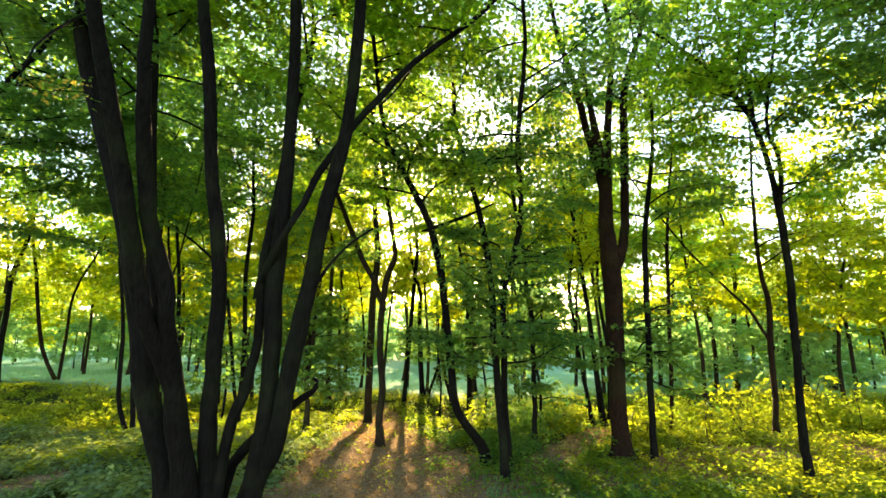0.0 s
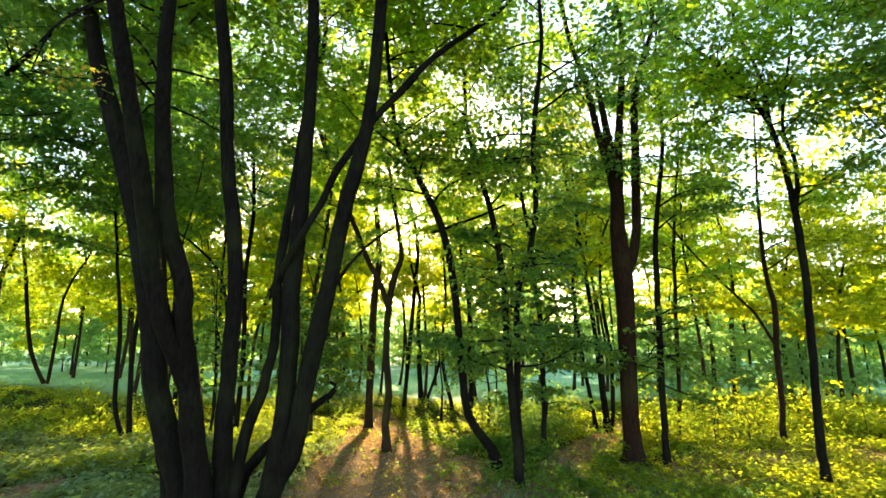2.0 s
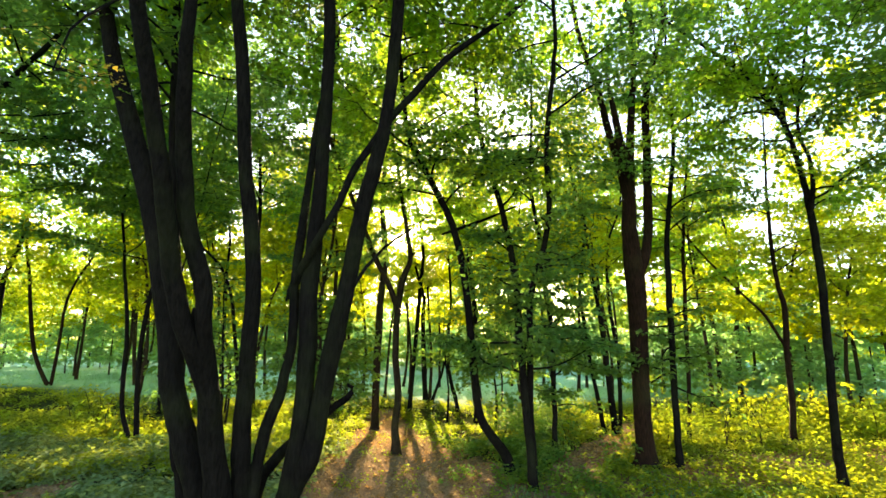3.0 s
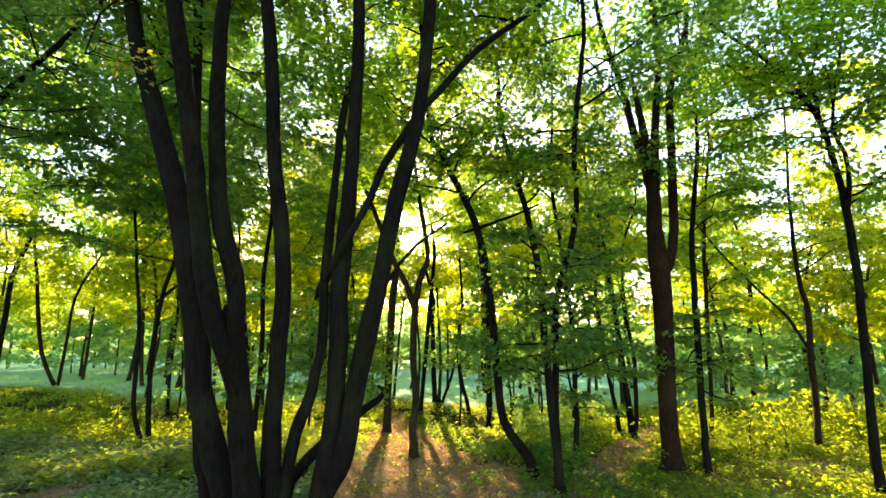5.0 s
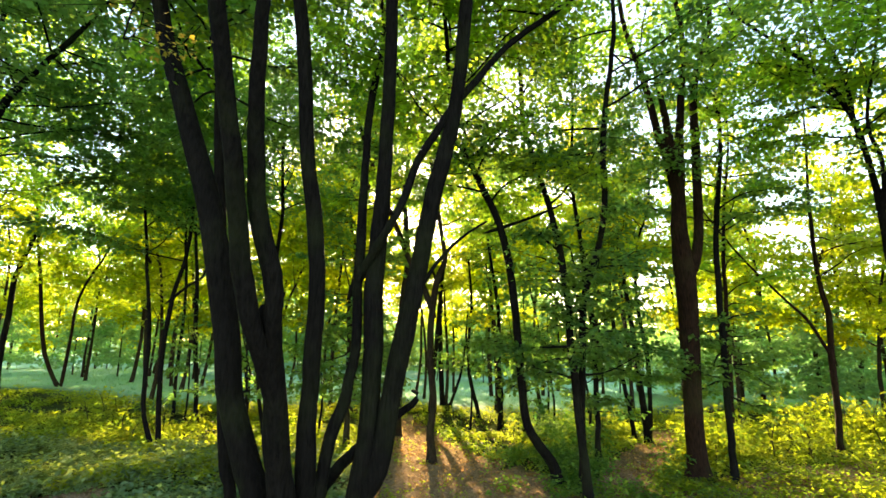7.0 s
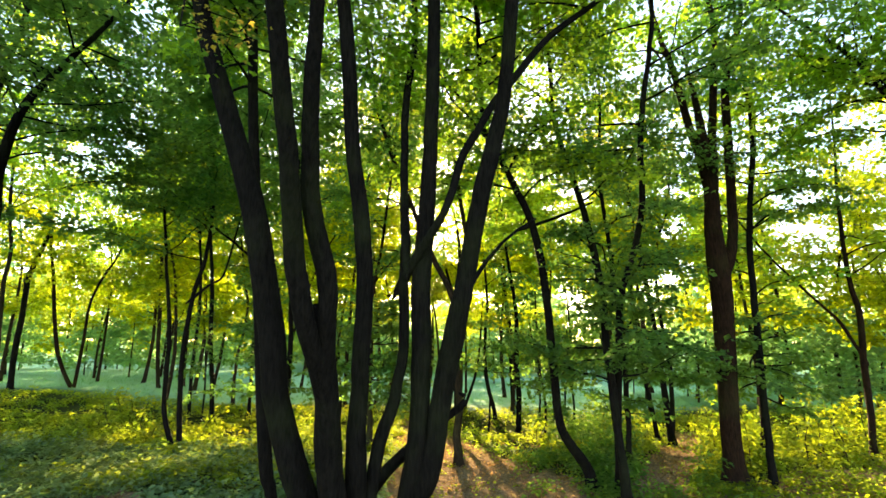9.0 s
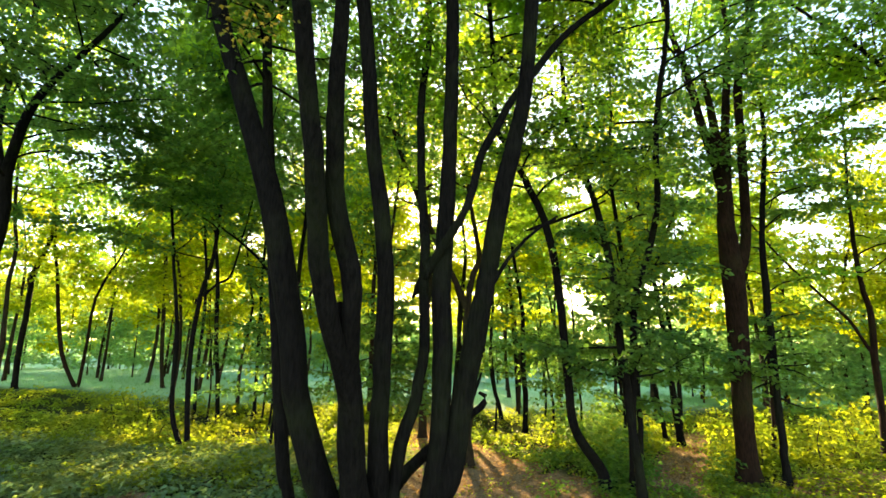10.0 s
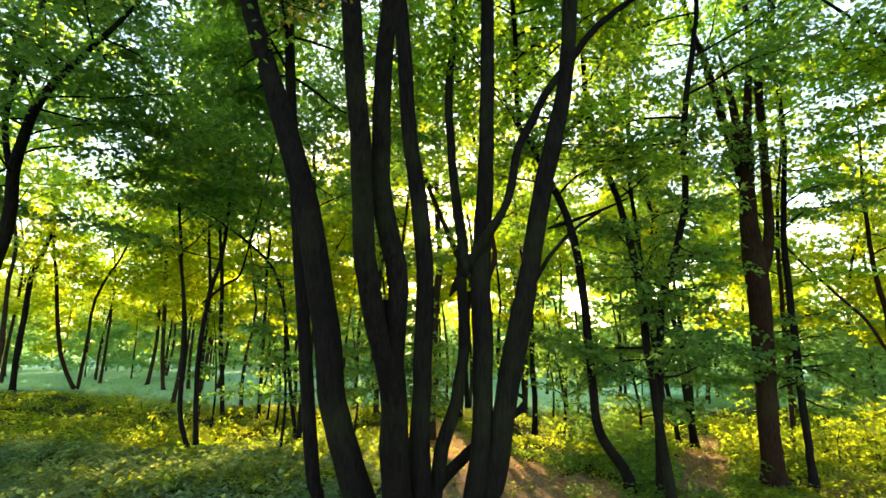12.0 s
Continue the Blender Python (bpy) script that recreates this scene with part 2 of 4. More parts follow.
def tube(line, sides, rough=0.0, rng=None):
    """Rings round a line of x, y, z, radius: points and quads."""
    p, r = line[:, :3], np.maximum(line[:, 3], 0.002)
    d = unit(np.gradient(p, axis=0))
    ref = np.where(np.abs(d[:, 2:]) > 0.9, np.array([[1.0, 0, 0]]), np.array([[0, 0, 1.0]]))
    ref = np.broadcast_to(ref[len(ref) // 2], d.shape)
    a = unit(np.cross(d, ref))
    b = np.cross(d, a)
    k = np.arange(sides) * 2 * np.pi / sides
    rad = np.broadcast_to(r[:, None], (len(p), sides)).copy()
    if rough:
        ridge = 1 + rough * rng.standard_normal(sides)[None] + 0.5 * rough * np.cumsum(rng.standard_normal((len(p), sides)), 0) / 4
        rad = rad * np.clip(ridge, 0.75, 1.3)
    v = p[:, None] + rad[..., None] * (np.cos(k)[None, :, None] * a[:, None] + np.sin(k)[None, :, None] * b[:, None])
    i = np.arange(len(p) * sides).reshape(len(p), sides)
    j = np.roll(i, -1, 1)
    f = np.stack([i[:-1], j[:-1], j[1:], i[1:]], -1).reshape(-1, 4)
    return v.reshape(-1, 3), f


class Wood:
    """Gathers the tubes of many twigs for one mesh."""

    def __init__(self):
        self.v, self.f, self.n = [], [], 0

    def add(self, v, f):
        self.v.append(v)
        self.f.append(f + self.n)
        self.n += len(v)

    def mesh(self, name, mat):
        return mesh_of(name, np.vstack(self.v), np.vstack(self.f), mat)


class Tree:
    def __init__(self, name, label, seed, bark_mat, leaf, leaf_size=0.09, category="tree", group="", foot=None, shape=LOBED, limbs=True):
        self.top = tagged(new(name), label, category, group)
        self.rng, self.bark, self.leaf, self.leaf_size, self.shape = np.random.default_rng(seed), bark_mat, leaf, leaf_size, shape
        self.wood, self.at, self.way, self.up, self.size = Wood(), [], [], [], []
        self.stems, self.limbs, self.lush, self.fine = [], limbs, 1.45, 0.9
        if shape is LOBED and leaf_size > 0.06 and category == "tree":
            self.leaf_size, self.shape, self.fine = 0.86 * leaf_size, SIMPLE, 0.60
        if foot is not None:
            self.top.location = (*foot, float(land(*foot)))
        self.foot = np.array(self.top.location)

    def stem(self, pts, top=None, sides=10, name="trunk", flare=1.45, root=True):
        """One stem through the given x, y, z, radius; it goes on up to the height `top` and down into the ground."""
        p = [np.array(q, float) for q in pts]
        if root:
            q = p[0].copy()
            d = (p[0] - p[1])[:3]
            d = d / max(0.3, -d[2]) if d[2] < 0 else np.array([0, 0, -1.0])
            g = float(land(q[0], q[1]))
            if q[2] > g + 0.15:
                q[:3] += d * (q[2] - g) * np.array([0.7, 0.7, 1])
            q[2] = g - 0.05
            q[3] *= flare
            if p[0][2] < g + 0.15:
                first = p[0].copy()
                first[2], first[:2] = g + 0.22, p[0][:2] * 0.7 + p[1][:2] * 0.3
                p[0] = first
                p = [p[0]] + [c for c in p[1:] if c[2] > g + 0.3]
            p.insert(0, q)
        else:
            q = p[0] - 0.35 * (p[1] - p[0])
            q[3] = 0.25 * p[0][3]
            p.insert(0, q)
        if top and top > p[-1][2] + 0.3:
            d = unit((p[-1] - p[-2])[:3])
            n = max(2, int((top - p[-1][2]) / 0.9))
            dz = (top - p[-1][2]) / n
            r0 = p[-1][3]
            for i in range(n):
                d = unit(d + np.array([0, 0, 0.35]) + 0.16 * self.rng.standard_normal(3))
                d[2] = max(d[2], 0.6)
                q = np.append(p[-1][:3] + d / d[2] * dz, r0 * (1 - 0.85 * (i + 1) / n))
                p.append(q)
        length = sum(np.linalg.norm((b - a)[:3]) for a, b in zip(p[:-1], p[1:]))
        line = smooth_line(p, max(8, int(length / (0.16 if self.limbs else 0.5))))
        wob = np.cumsum(self.rng.standard_normal((len(line), 2)), 0)
        wob -= np.linspace(0, 1, len(line))[:, None] * wob[-1]
        line[:, :2] += 0.004 * wob
        v, f = tube(line, sides, 0.03, self.rng)
        part(name, mesh_of(name, v - self.foot, f, self.bark), self.top)
        self.stems.append(line)
        return line

    def spray(self, p, d, length, radius, thick=1.0, bare=0.2, flat=0.55):
        """A limb that arches outward from p, with twigs to both sides in loose layers, and leaves along them."""
        rng = self.rng
        n = 6
        pts = [np.append(p, radius)]
        d = unit(np.asarray(d, float))
        for i in range(n):
            d = unit(d + 0.20 * rng.standard_normal(3) + np.array([0, 0, (0.08 if d[2] < 0.15 else -0.10)]))
            pts.append(np.append(pts[-1][:3] + d * length / n, radius * (1 - 0.9 * (i + 1) / n)))
        line = smooth_line(pts, 11)
        if self.limbs:
            v, f = tube(line, 5)
            part("branch", mesh_of("branch", v - self.foot, f, self.bark), self.top)
        else:
            if self.leaf_size < 0.14:
                self.wood.add(*tube(line[::2], 3))
        m = max(4, int(length / 0.09 * thick))
        for k in range(m):
            s = bare + (1 - bare) * (k + rng.random()) / m
            i = min(9, int(s * 10))
            q = line[i, :3] + (line[i + 1, :3] - line[i, :3]) * (s * 10 - i)
            along = unit(line[i + 1, :3] - line[i, :3])
            out = unit(np.cross(along, [0, 0, 1.0])) * (1 if k % 2 else -1)
            td = unit(along * rng.uniform(0.25, 1.0) + out * rng.uniform(0.4, 1.1) + np.array([0, 0, rng.normal(0.02, 0.14 if self.limbs else 0.38)]))
            self.twig(q, td, length * rng.uniform(0.22, 0.42) * (1.25 - 0.7 * s), flat)

    def twig(self, q, td, length, flat):
        rng = self.rng
        length = max(0.16, length)
        bend = np.array([0, 0, -0.12 * length]) + 0.10 * length * rng.standard_normal(3)
        if self.limbs and rng.random() < 0.35:
            self.wood.add(*tube(np.stack([np.append(q, 0.005), np.append(q + td * length + bend, 0.002)]), 3))
        n = max(4, int(length / (0.40 * self.fine * self.leaf_size)))
        u = (np.arange(n) + rng.random(n)) / n
        at = q + td * (u * length)[:, None] + bend * (u ** 2)[:, None]
        side = unit(np.cross(td, [0, 0, 1.0]))
        sgn = np.where(np.arange(n) % 2, 1.0, -1.0)[:, None]
        way = td * rng.uniform(0.2, 0.9, (n, 1)) + side * sgn + 0.4 * rng.standard_normal((n, 3)) + np.array([0, 0, -0.4])
        self.at.append(at + unit(way) * 0.035 + rng.standard_normal((n, 3)) * np.array([0.045, 0.045, 0.02]))
        self.way.append(way)
        self.up.append(np.array([0, -0.25, 1.0]) + flat * rng.standard_normal((n, 3)))
        self.size.append(self.leaf_size * rng.uniform(0.6, 1.25, n))

    def crown(self, low, high, count, length, lift=(0.1, 0.9), thick=1.0, bare=0.2, toward=None, line=None):
        """Limbs all round the stems between two heights; longest low down."""
        rng = self.rng
        az = rng.random() * 6.28
        count = int(count * self.lush)
        for k in range(count):
            ln = line if line is not None else self.stems[k % len(self.stems)]
            z = low + (high - low) * (k + rng.random()) / count
            i = int(np.argmin(np.abs(ln[:, 2] - z)))
            az += 2.4 + 0.5 * rng.standard_normal()
            a = az if toward is None else radians(toward) + 0.8 * rng.standard_normal()
            e = rng.uniform(*lift)
            share = 1 - 0.45 * (z - low) / max(0.1, high - low)
            self.spray(ln[i, :3], (math.sin(a) * math.cos(e), math.cos(a) * math.cos(e), math.sin(e)),
                       length * share * rng.uniform(0.65, 1.2), min(0.016, 0.5 * ln[i, 3]), thick, bare)

    def done(self):
        if self.wood.n:
            for i in range(len(self.wood.v)):
                self.wood.v[i] = self.wood.v[i] - self.foot
            tagged(part("twig_work", self.wood.mesh("twig_work", self.bark), self.top), kind="stuff")
        if self.at:
            me = leaf_mesh("crown", np.vstack(self.at) - self.foot, np.vstack(self.way), np.vstack(self.up),
                           np.concatenate(self.size), self.leaf, self.shape)
            part("crown", me, self.top)
        return self.top


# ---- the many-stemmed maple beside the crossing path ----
clump = Tree("multi_stemmed_maple", "old maple with many dark stems rising from one stool", 11, BARK_SHADED, LEAF, foot=(-1.9, 4.05))
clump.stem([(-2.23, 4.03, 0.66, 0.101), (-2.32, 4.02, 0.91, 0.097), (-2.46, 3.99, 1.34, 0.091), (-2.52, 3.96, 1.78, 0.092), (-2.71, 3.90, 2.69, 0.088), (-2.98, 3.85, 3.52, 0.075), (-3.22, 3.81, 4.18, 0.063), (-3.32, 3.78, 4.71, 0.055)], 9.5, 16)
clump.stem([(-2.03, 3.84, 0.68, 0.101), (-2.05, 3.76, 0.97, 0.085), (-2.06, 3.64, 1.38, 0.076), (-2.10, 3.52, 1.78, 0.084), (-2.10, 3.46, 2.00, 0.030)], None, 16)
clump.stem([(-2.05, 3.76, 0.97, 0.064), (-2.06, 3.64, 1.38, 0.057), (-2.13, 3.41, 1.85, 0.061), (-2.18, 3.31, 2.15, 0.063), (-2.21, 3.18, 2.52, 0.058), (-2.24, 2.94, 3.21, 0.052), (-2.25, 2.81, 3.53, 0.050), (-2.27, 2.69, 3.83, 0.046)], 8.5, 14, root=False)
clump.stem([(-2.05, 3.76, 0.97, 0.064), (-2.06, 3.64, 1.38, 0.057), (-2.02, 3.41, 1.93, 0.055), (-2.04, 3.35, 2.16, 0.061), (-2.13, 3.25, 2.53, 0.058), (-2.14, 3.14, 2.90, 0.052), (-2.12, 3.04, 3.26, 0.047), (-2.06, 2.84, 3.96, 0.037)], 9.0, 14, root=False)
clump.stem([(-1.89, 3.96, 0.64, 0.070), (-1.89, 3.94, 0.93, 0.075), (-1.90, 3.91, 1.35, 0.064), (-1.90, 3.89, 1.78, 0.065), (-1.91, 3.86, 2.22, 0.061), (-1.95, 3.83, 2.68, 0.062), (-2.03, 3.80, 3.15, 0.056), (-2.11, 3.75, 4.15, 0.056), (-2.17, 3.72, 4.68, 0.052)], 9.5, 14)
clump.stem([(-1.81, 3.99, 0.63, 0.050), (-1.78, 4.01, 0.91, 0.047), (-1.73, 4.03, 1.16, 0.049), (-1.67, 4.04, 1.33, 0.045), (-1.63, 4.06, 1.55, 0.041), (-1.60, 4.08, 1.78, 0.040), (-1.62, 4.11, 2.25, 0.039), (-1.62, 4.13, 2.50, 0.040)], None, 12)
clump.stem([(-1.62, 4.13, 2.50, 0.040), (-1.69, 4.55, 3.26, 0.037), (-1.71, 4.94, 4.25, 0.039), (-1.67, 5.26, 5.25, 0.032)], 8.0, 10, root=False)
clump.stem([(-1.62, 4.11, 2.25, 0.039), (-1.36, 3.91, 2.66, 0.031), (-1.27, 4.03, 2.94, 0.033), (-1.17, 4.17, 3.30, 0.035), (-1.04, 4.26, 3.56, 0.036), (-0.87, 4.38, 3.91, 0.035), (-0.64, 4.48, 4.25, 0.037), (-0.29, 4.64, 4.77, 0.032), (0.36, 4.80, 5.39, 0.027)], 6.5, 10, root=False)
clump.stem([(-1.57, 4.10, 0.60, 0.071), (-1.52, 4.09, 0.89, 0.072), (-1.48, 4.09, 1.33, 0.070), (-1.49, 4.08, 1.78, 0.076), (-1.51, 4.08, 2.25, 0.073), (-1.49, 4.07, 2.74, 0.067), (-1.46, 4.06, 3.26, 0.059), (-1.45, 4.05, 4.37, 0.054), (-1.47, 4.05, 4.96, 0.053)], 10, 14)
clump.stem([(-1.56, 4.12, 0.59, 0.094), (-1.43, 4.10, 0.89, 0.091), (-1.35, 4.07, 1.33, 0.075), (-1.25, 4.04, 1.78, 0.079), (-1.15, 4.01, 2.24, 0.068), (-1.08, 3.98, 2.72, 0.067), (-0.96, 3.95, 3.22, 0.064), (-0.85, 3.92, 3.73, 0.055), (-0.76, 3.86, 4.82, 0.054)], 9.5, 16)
clump.stem([(-1.90, 4.35, 0.48, 0.051), (-1.83, 4.35, 0.70, 0.047), (-1.67, 4.35, 0.88, 0.043), (-1.49, 4.35, 1.04, 0.039), (-1.33, 4.35, 1.18, 0.033), (-1.19, 4.35, 1.27, 0.027), (-1.14, 4.35, 1.32, 0.024), (-1.14, 4.35, 1.37, 0.019), (-1.19, 4.35, 1.40, 0.012)], None, 9, flare=1.1)
clump.stem([(-1.10, 4.00, 2.21, 0.017), (-1.01, 4.00, 2.36, 0.015), (-0.93, 4.00, 2.46, 0.013), (-0.81, 4.00, 2.59, 0.011), (-0.62, 4.00, 2.72, 0.009)], None, 8, root=False)
clump.stems = [s for s in clump.stems if s[-1, 2] > 6.0]
clump.crown(4.8, 9.2, 44, 2.6)
clump.leaf_size, clump.fine = 0.05, 1.0
for sx, sy, sz, a in ((-3.05, 3.82, 3.75, 200), (-3.25, 3.77, 4.5, 250), (-1.0, 3.95, 3.1, 60)):
    clump.spray(np.array((sx, sy, sz)), (math.sin(radians(a)), math.cos(radians(a)), 0.3), 0.45, 0.006, 0.8)
clump.done()
dry = Tree("leaf_spray", "small spray of yellowing leaves on a hanging twig", 19, BARK_SHADED, YELLOWED, 0.032, "twig", foot=(-2.62, 2.66))
dry.foot[2] = 3.32
dry.top.location = (-2.62, 2.66, 3.32)
for a, up in ((80, 0.02), (100, -0.12)):
    dry.spray(np.array((-2.68, 2.66, 3.33)), (math.sin(radians(a)), math.cos(radians(a)), up), 0.30, 0.004, 0.8, flat=0.3)
dry.stem([(-2.9, 3.3, 4.3, 0.012), (-2.8, 2.9, 3.8, 0.008), (-2.68, 2.66, 3.33, 0.004)], None, 5, "twig", root=False)
dry.done()

behind = Tree("maple_tree", "slim dark maple trunk close behind the stool", 12, BARK_SHADED, LEAF_SHADED, foot=(-2.6, 4.66))
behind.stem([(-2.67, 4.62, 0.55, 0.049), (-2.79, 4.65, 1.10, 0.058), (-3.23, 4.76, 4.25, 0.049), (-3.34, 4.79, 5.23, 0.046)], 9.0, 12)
behind.crown(4.0, 8.6, 28, 2.3)
behind.done()

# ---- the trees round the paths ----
snake = Tree("maple_tree", "thin maple with a crooked leaning trunk", 13, BARK_SHADED, LEAF, leaf_size=0.08, foot=(0.6, 6.5))
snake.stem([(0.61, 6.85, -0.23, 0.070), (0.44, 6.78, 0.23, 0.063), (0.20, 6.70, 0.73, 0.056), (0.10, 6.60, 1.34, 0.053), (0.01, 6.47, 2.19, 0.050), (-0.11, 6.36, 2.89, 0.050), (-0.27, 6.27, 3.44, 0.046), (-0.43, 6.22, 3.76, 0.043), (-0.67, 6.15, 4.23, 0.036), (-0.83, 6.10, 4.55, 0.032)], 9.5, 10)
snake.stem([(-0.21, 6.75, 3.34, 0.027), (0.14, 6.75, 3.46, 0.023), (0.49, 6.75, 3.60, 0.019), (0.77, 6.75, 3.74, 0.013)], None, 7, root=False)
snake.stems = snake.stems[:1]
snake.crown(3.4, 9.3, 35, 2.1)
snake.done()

twin = Tree("twin_maple", "maple forking low into two thin dark stems", 14, BARK_SHADED, LEAF_SHADED, leaf_size=0.08, foot=(0.83, 6.5))
twin.stem([(0.76, 6.21, 0.46, 0.051), (0.72, 6.25, 1.08, 0.049), (0.67, 6.29, 1.73, 0.047), (0.65, 6.33, 2.34, 0.045), (0.60, 6.36, 2.90, 0.046), (0.49, 6.40, 3.56, 0.040), (0.34, 6.43, 4.17, 0.037), (0.20, 6.47, 4.89, 0.034)], 10.0, 10)
twin.stem([(0.87, 6.59, 0.45, 0.054), (0.83, 6.45, 0.98, 0.047), (0.82, 6.25, 1.73, 0.044), (0.81, 6.09, 2.32, 0.040), (0.95, 5.95, 2.82, 0.039), (1.03, 5.79, 3.39, 0.036), (0.97, 5.61, 4.02, 0.035), (0.98, 5.46, 4.56, 0.032), (1.02, 5.30, 5.09, 0.028), (1.04, 5.18, 5.48, 0.025)], 10.0, 10)
twin.crown(3.6, 9.6, 31, 2.1)
twin.crown(1.3, 3.4, 24, 1.3, (-0.25, 0.3), 1.2)
twin.done()

oak = Tree("oak_tree", "tall reddish-brown oak trunk forking above head height", 15, BARK_RED, LEAF, foot=(2.65, 7.15))
oak.stem([(2.65, 7.20, -0.03, 0.139), (2.60, 7.11, 0.90, 0.120), (2.58, 7.00, 2.06, 0.129), (2.55, 6.93, 2.82, 0.138), (2.50, 6.87, 3.42, 0.110), (2.49, 6.81, 4.03, 0.089)], 6.0, 18, flare=1.7)
oak.stem([(2.50, 6.85, 3.95, 0.082), (2.41, 6.82, 4.40, 0.068), (2.27, 6.79, 4.95, 0.057), (2.08, 6.74, 5.79, 0.047), (1.83, 6.70, 6.57, 0.036)], 10.0, 10, root=False)
oak.stem([(2.50, 6.85, 3.77, 0.081), (2.53, 6.78, 4.48, 0.067), (2.59, 6.70, 5.38, 0.053), (2.64, 6.60, 6.49, 0.038)], 10.5, 10, root=False)
oak.stem([(2.56, 6.90, 2.73, 0.086), (2.76, 6.90, 3.25, 0.069), (2.85, 6.90, 4.34, 0.063), (2.92, 6.90, 5.49, 0.057), (3.07, 6.90, 6.19, 0.046), (3.32, 6.90, 6.92, 0.035)], 10.5, 10, root=False)
oak.stems = oak.stems[1:]
oak.crown(5.3, 10.0, 15, 2.5)
oak.done()

second = Tree("maple_tree", "slender maple beside the oak with low dark leaf sprays", 16, BARK_SHADED, LEAF_SHADED, foot=(3.05, 7.1))
second.stem([(3.04, 7.10, 0.00, 0.053), (3.08, 7.12, 0.50, 0.048), (3.09, 7.14, 0.90, 0.048), (3.14, 7.18, 1.72, 0.046), (3.18, 7.20, 2.41, 0.047), (3.24, 7.24, 3.32, 0.041), (3.40, 7.27, 4.18, 0.038), (3.53, 7.30, 4.99, 0.031)], 9.5, 9)
second.crown(3.4, 9.2, 17, 1.9)
second.crown(1.2, 2.2, 13, 0.9, (-0.25, 0.2), 1.3)
second.done()

bow = Tree("maple_tree", "slim maple with a long limb arching over the path", 17, BARK_SHADED, LEAF, leaf_size=0.08, foot=(4.5, 6.05))
bow.stem([(4.48, 6.05, -0.04, 0.053), (4.43, 5.98, 0.45, 0.054), (4.38, 5.90, 1.05, 0.045), (4.36, 5.81, 1.74, 0.045), (4.33, 5.72, 2.43, 0.043), (4.27, 5.65, 2.99, 0.043), (4.19, 5.59, 3.41, 0.039), (4.09, 5.53, 3.91, 0.031), (3.91, 5.46, 4.45, 0.029), (3.64, 5.41, 4.81, 0.025), (3.22, 5.36, 5.25, 0.020), (2.51, 5.30, 5.73, 0.015)], None, 11)
bow.stem([(4.16, 5.55, 3.36, 0.031), (4.21, 5.50, 3.75, 0.026), (4.19, 5.47, 4.00, 0.023), (4.08, 5.44, 4.29, 0.021), (4.08, 5.40, 4.61, 0.018)], 8.0, 9, root=False)
bow.stem([(3.93, 5.45, 4.37, 0.024), (3.91, 5.43, 4.86, 0.022), (3.84, 5.42, 5.25, 0.019), (3.63, 5.40, 5.81, 0.017)], 8.0, 8, root=False)
bow.crown(4.2, 5.4, 12, 1.5, line=bow.stems[0])
bow.crown(4.4, 7.8, 20, 2.0)
bow.crown(3.2, 4.2, 5, 1.4)
bow.done()

fork = Tree("maple_tree", "forked maple standing on the edge of the path", 18, BARK_GREY, LEAF, foot=(-1.03, 7.95))
fork.stem([(-1.03, 8.00, -0.03, 0.070), (-1.06, 8.03, 0.43, 0.063), (-1.02, 8.05, 0.96, 0.059), (-1.09, 8.09, 1.71, 0.056), (-1.05, 8.13, 2.44, 0.058), (-0.95, 8.15, 2.90, 0.054), (-0.85, 8.17, 3.21, 0.045), (-0.97, 8.20, 3.95, 0.037)], 10.0, 10)
fork.stem([(-1.06, 8.10, 2.34, 0.049), (-1.24, 8.12, 2.79, 0.045), (-1.46, 8.15, 3.20, 0.045), (-1.69, 8.17, 3.73, 0.041), (-1.92, 8.20, 4.27, 0.037)], 10.0, 8, root=False)
fork.crown(3.8, 10.0, 31, 2.1)
fork.done()


def slim(name, label, seed, pts, top, low, count, length, leaf, bark_mat=BARK_SHADED, size=0.09, extra=()):
    t = Tree(name, label, seed, bark_mat, leaf, size * 1.15, foot=(pts[0][0], pts[0][1]), shape=LOBED if pts[0][1] < 8.5 else SIMPLE, limbs=pts[0][1] < 12.5)
    t.stem(pts, top, 8)
    for more in extra:
        t.stem(more, top * 0.9, 7, root=False)
    t.crown(low, top - 0.2, count, length)
    t.done()
    return t


slim("maple_tree", "straight maple trunk in sunlight on the path", 21, [(-1.88, 12.05, -0.37, 0.100), (-1.88, 12.05, 0.55, 0.095), (-1.86, 12.05, 1.67, 0.097), (-1.83, 12.05, 2.83, 0.092), (-1.74, 12.05, 3.87, 0.080), (-1.87, 12.05, 5.27, 0.068), (-1.81, 12.05, 6.56, 0.056)], 11.0, 4.4, 17, 2.2, LEAF_SUNLIT, BARK_GREY)
slim("young_maple", "slim young maple where the path meets the meadow", 22, [(-1.17, 13.85, -0.34, 0.065), (-1.05, 13.85, 0.84, 0.059), (-0.94, 13.85, 2.31, 0.060), (-0.84, 13.85, 3.66, 0.054), (-0.79, 13.85, 4.36, 0.047)], 8.0, 3.2, 9, 1.5, LEAF_SUNLIT, BARK_SHADED, 0.10)
slim("young_maple", "dark young tree at the meadow's edge", 23, [(-0.71, 16.74, -0.26, 0.089), (-0.78, 16.74, 0.64, 0.090), (-0.81, 16.74, 1.62, 0.081), (-0.85, 16.74, 2.42, 0.073)], 7.0, 3.6, 8, 1.6, LEAF_SUNLIT, BARK_SHADED, 0.12)
leafy = Tree("young_maple", "thin young maple with leafy low sprays beside the path", 24, BARK_GREY, LEAF_SHADED, 0.10, foot=(-2.52, 8.94))
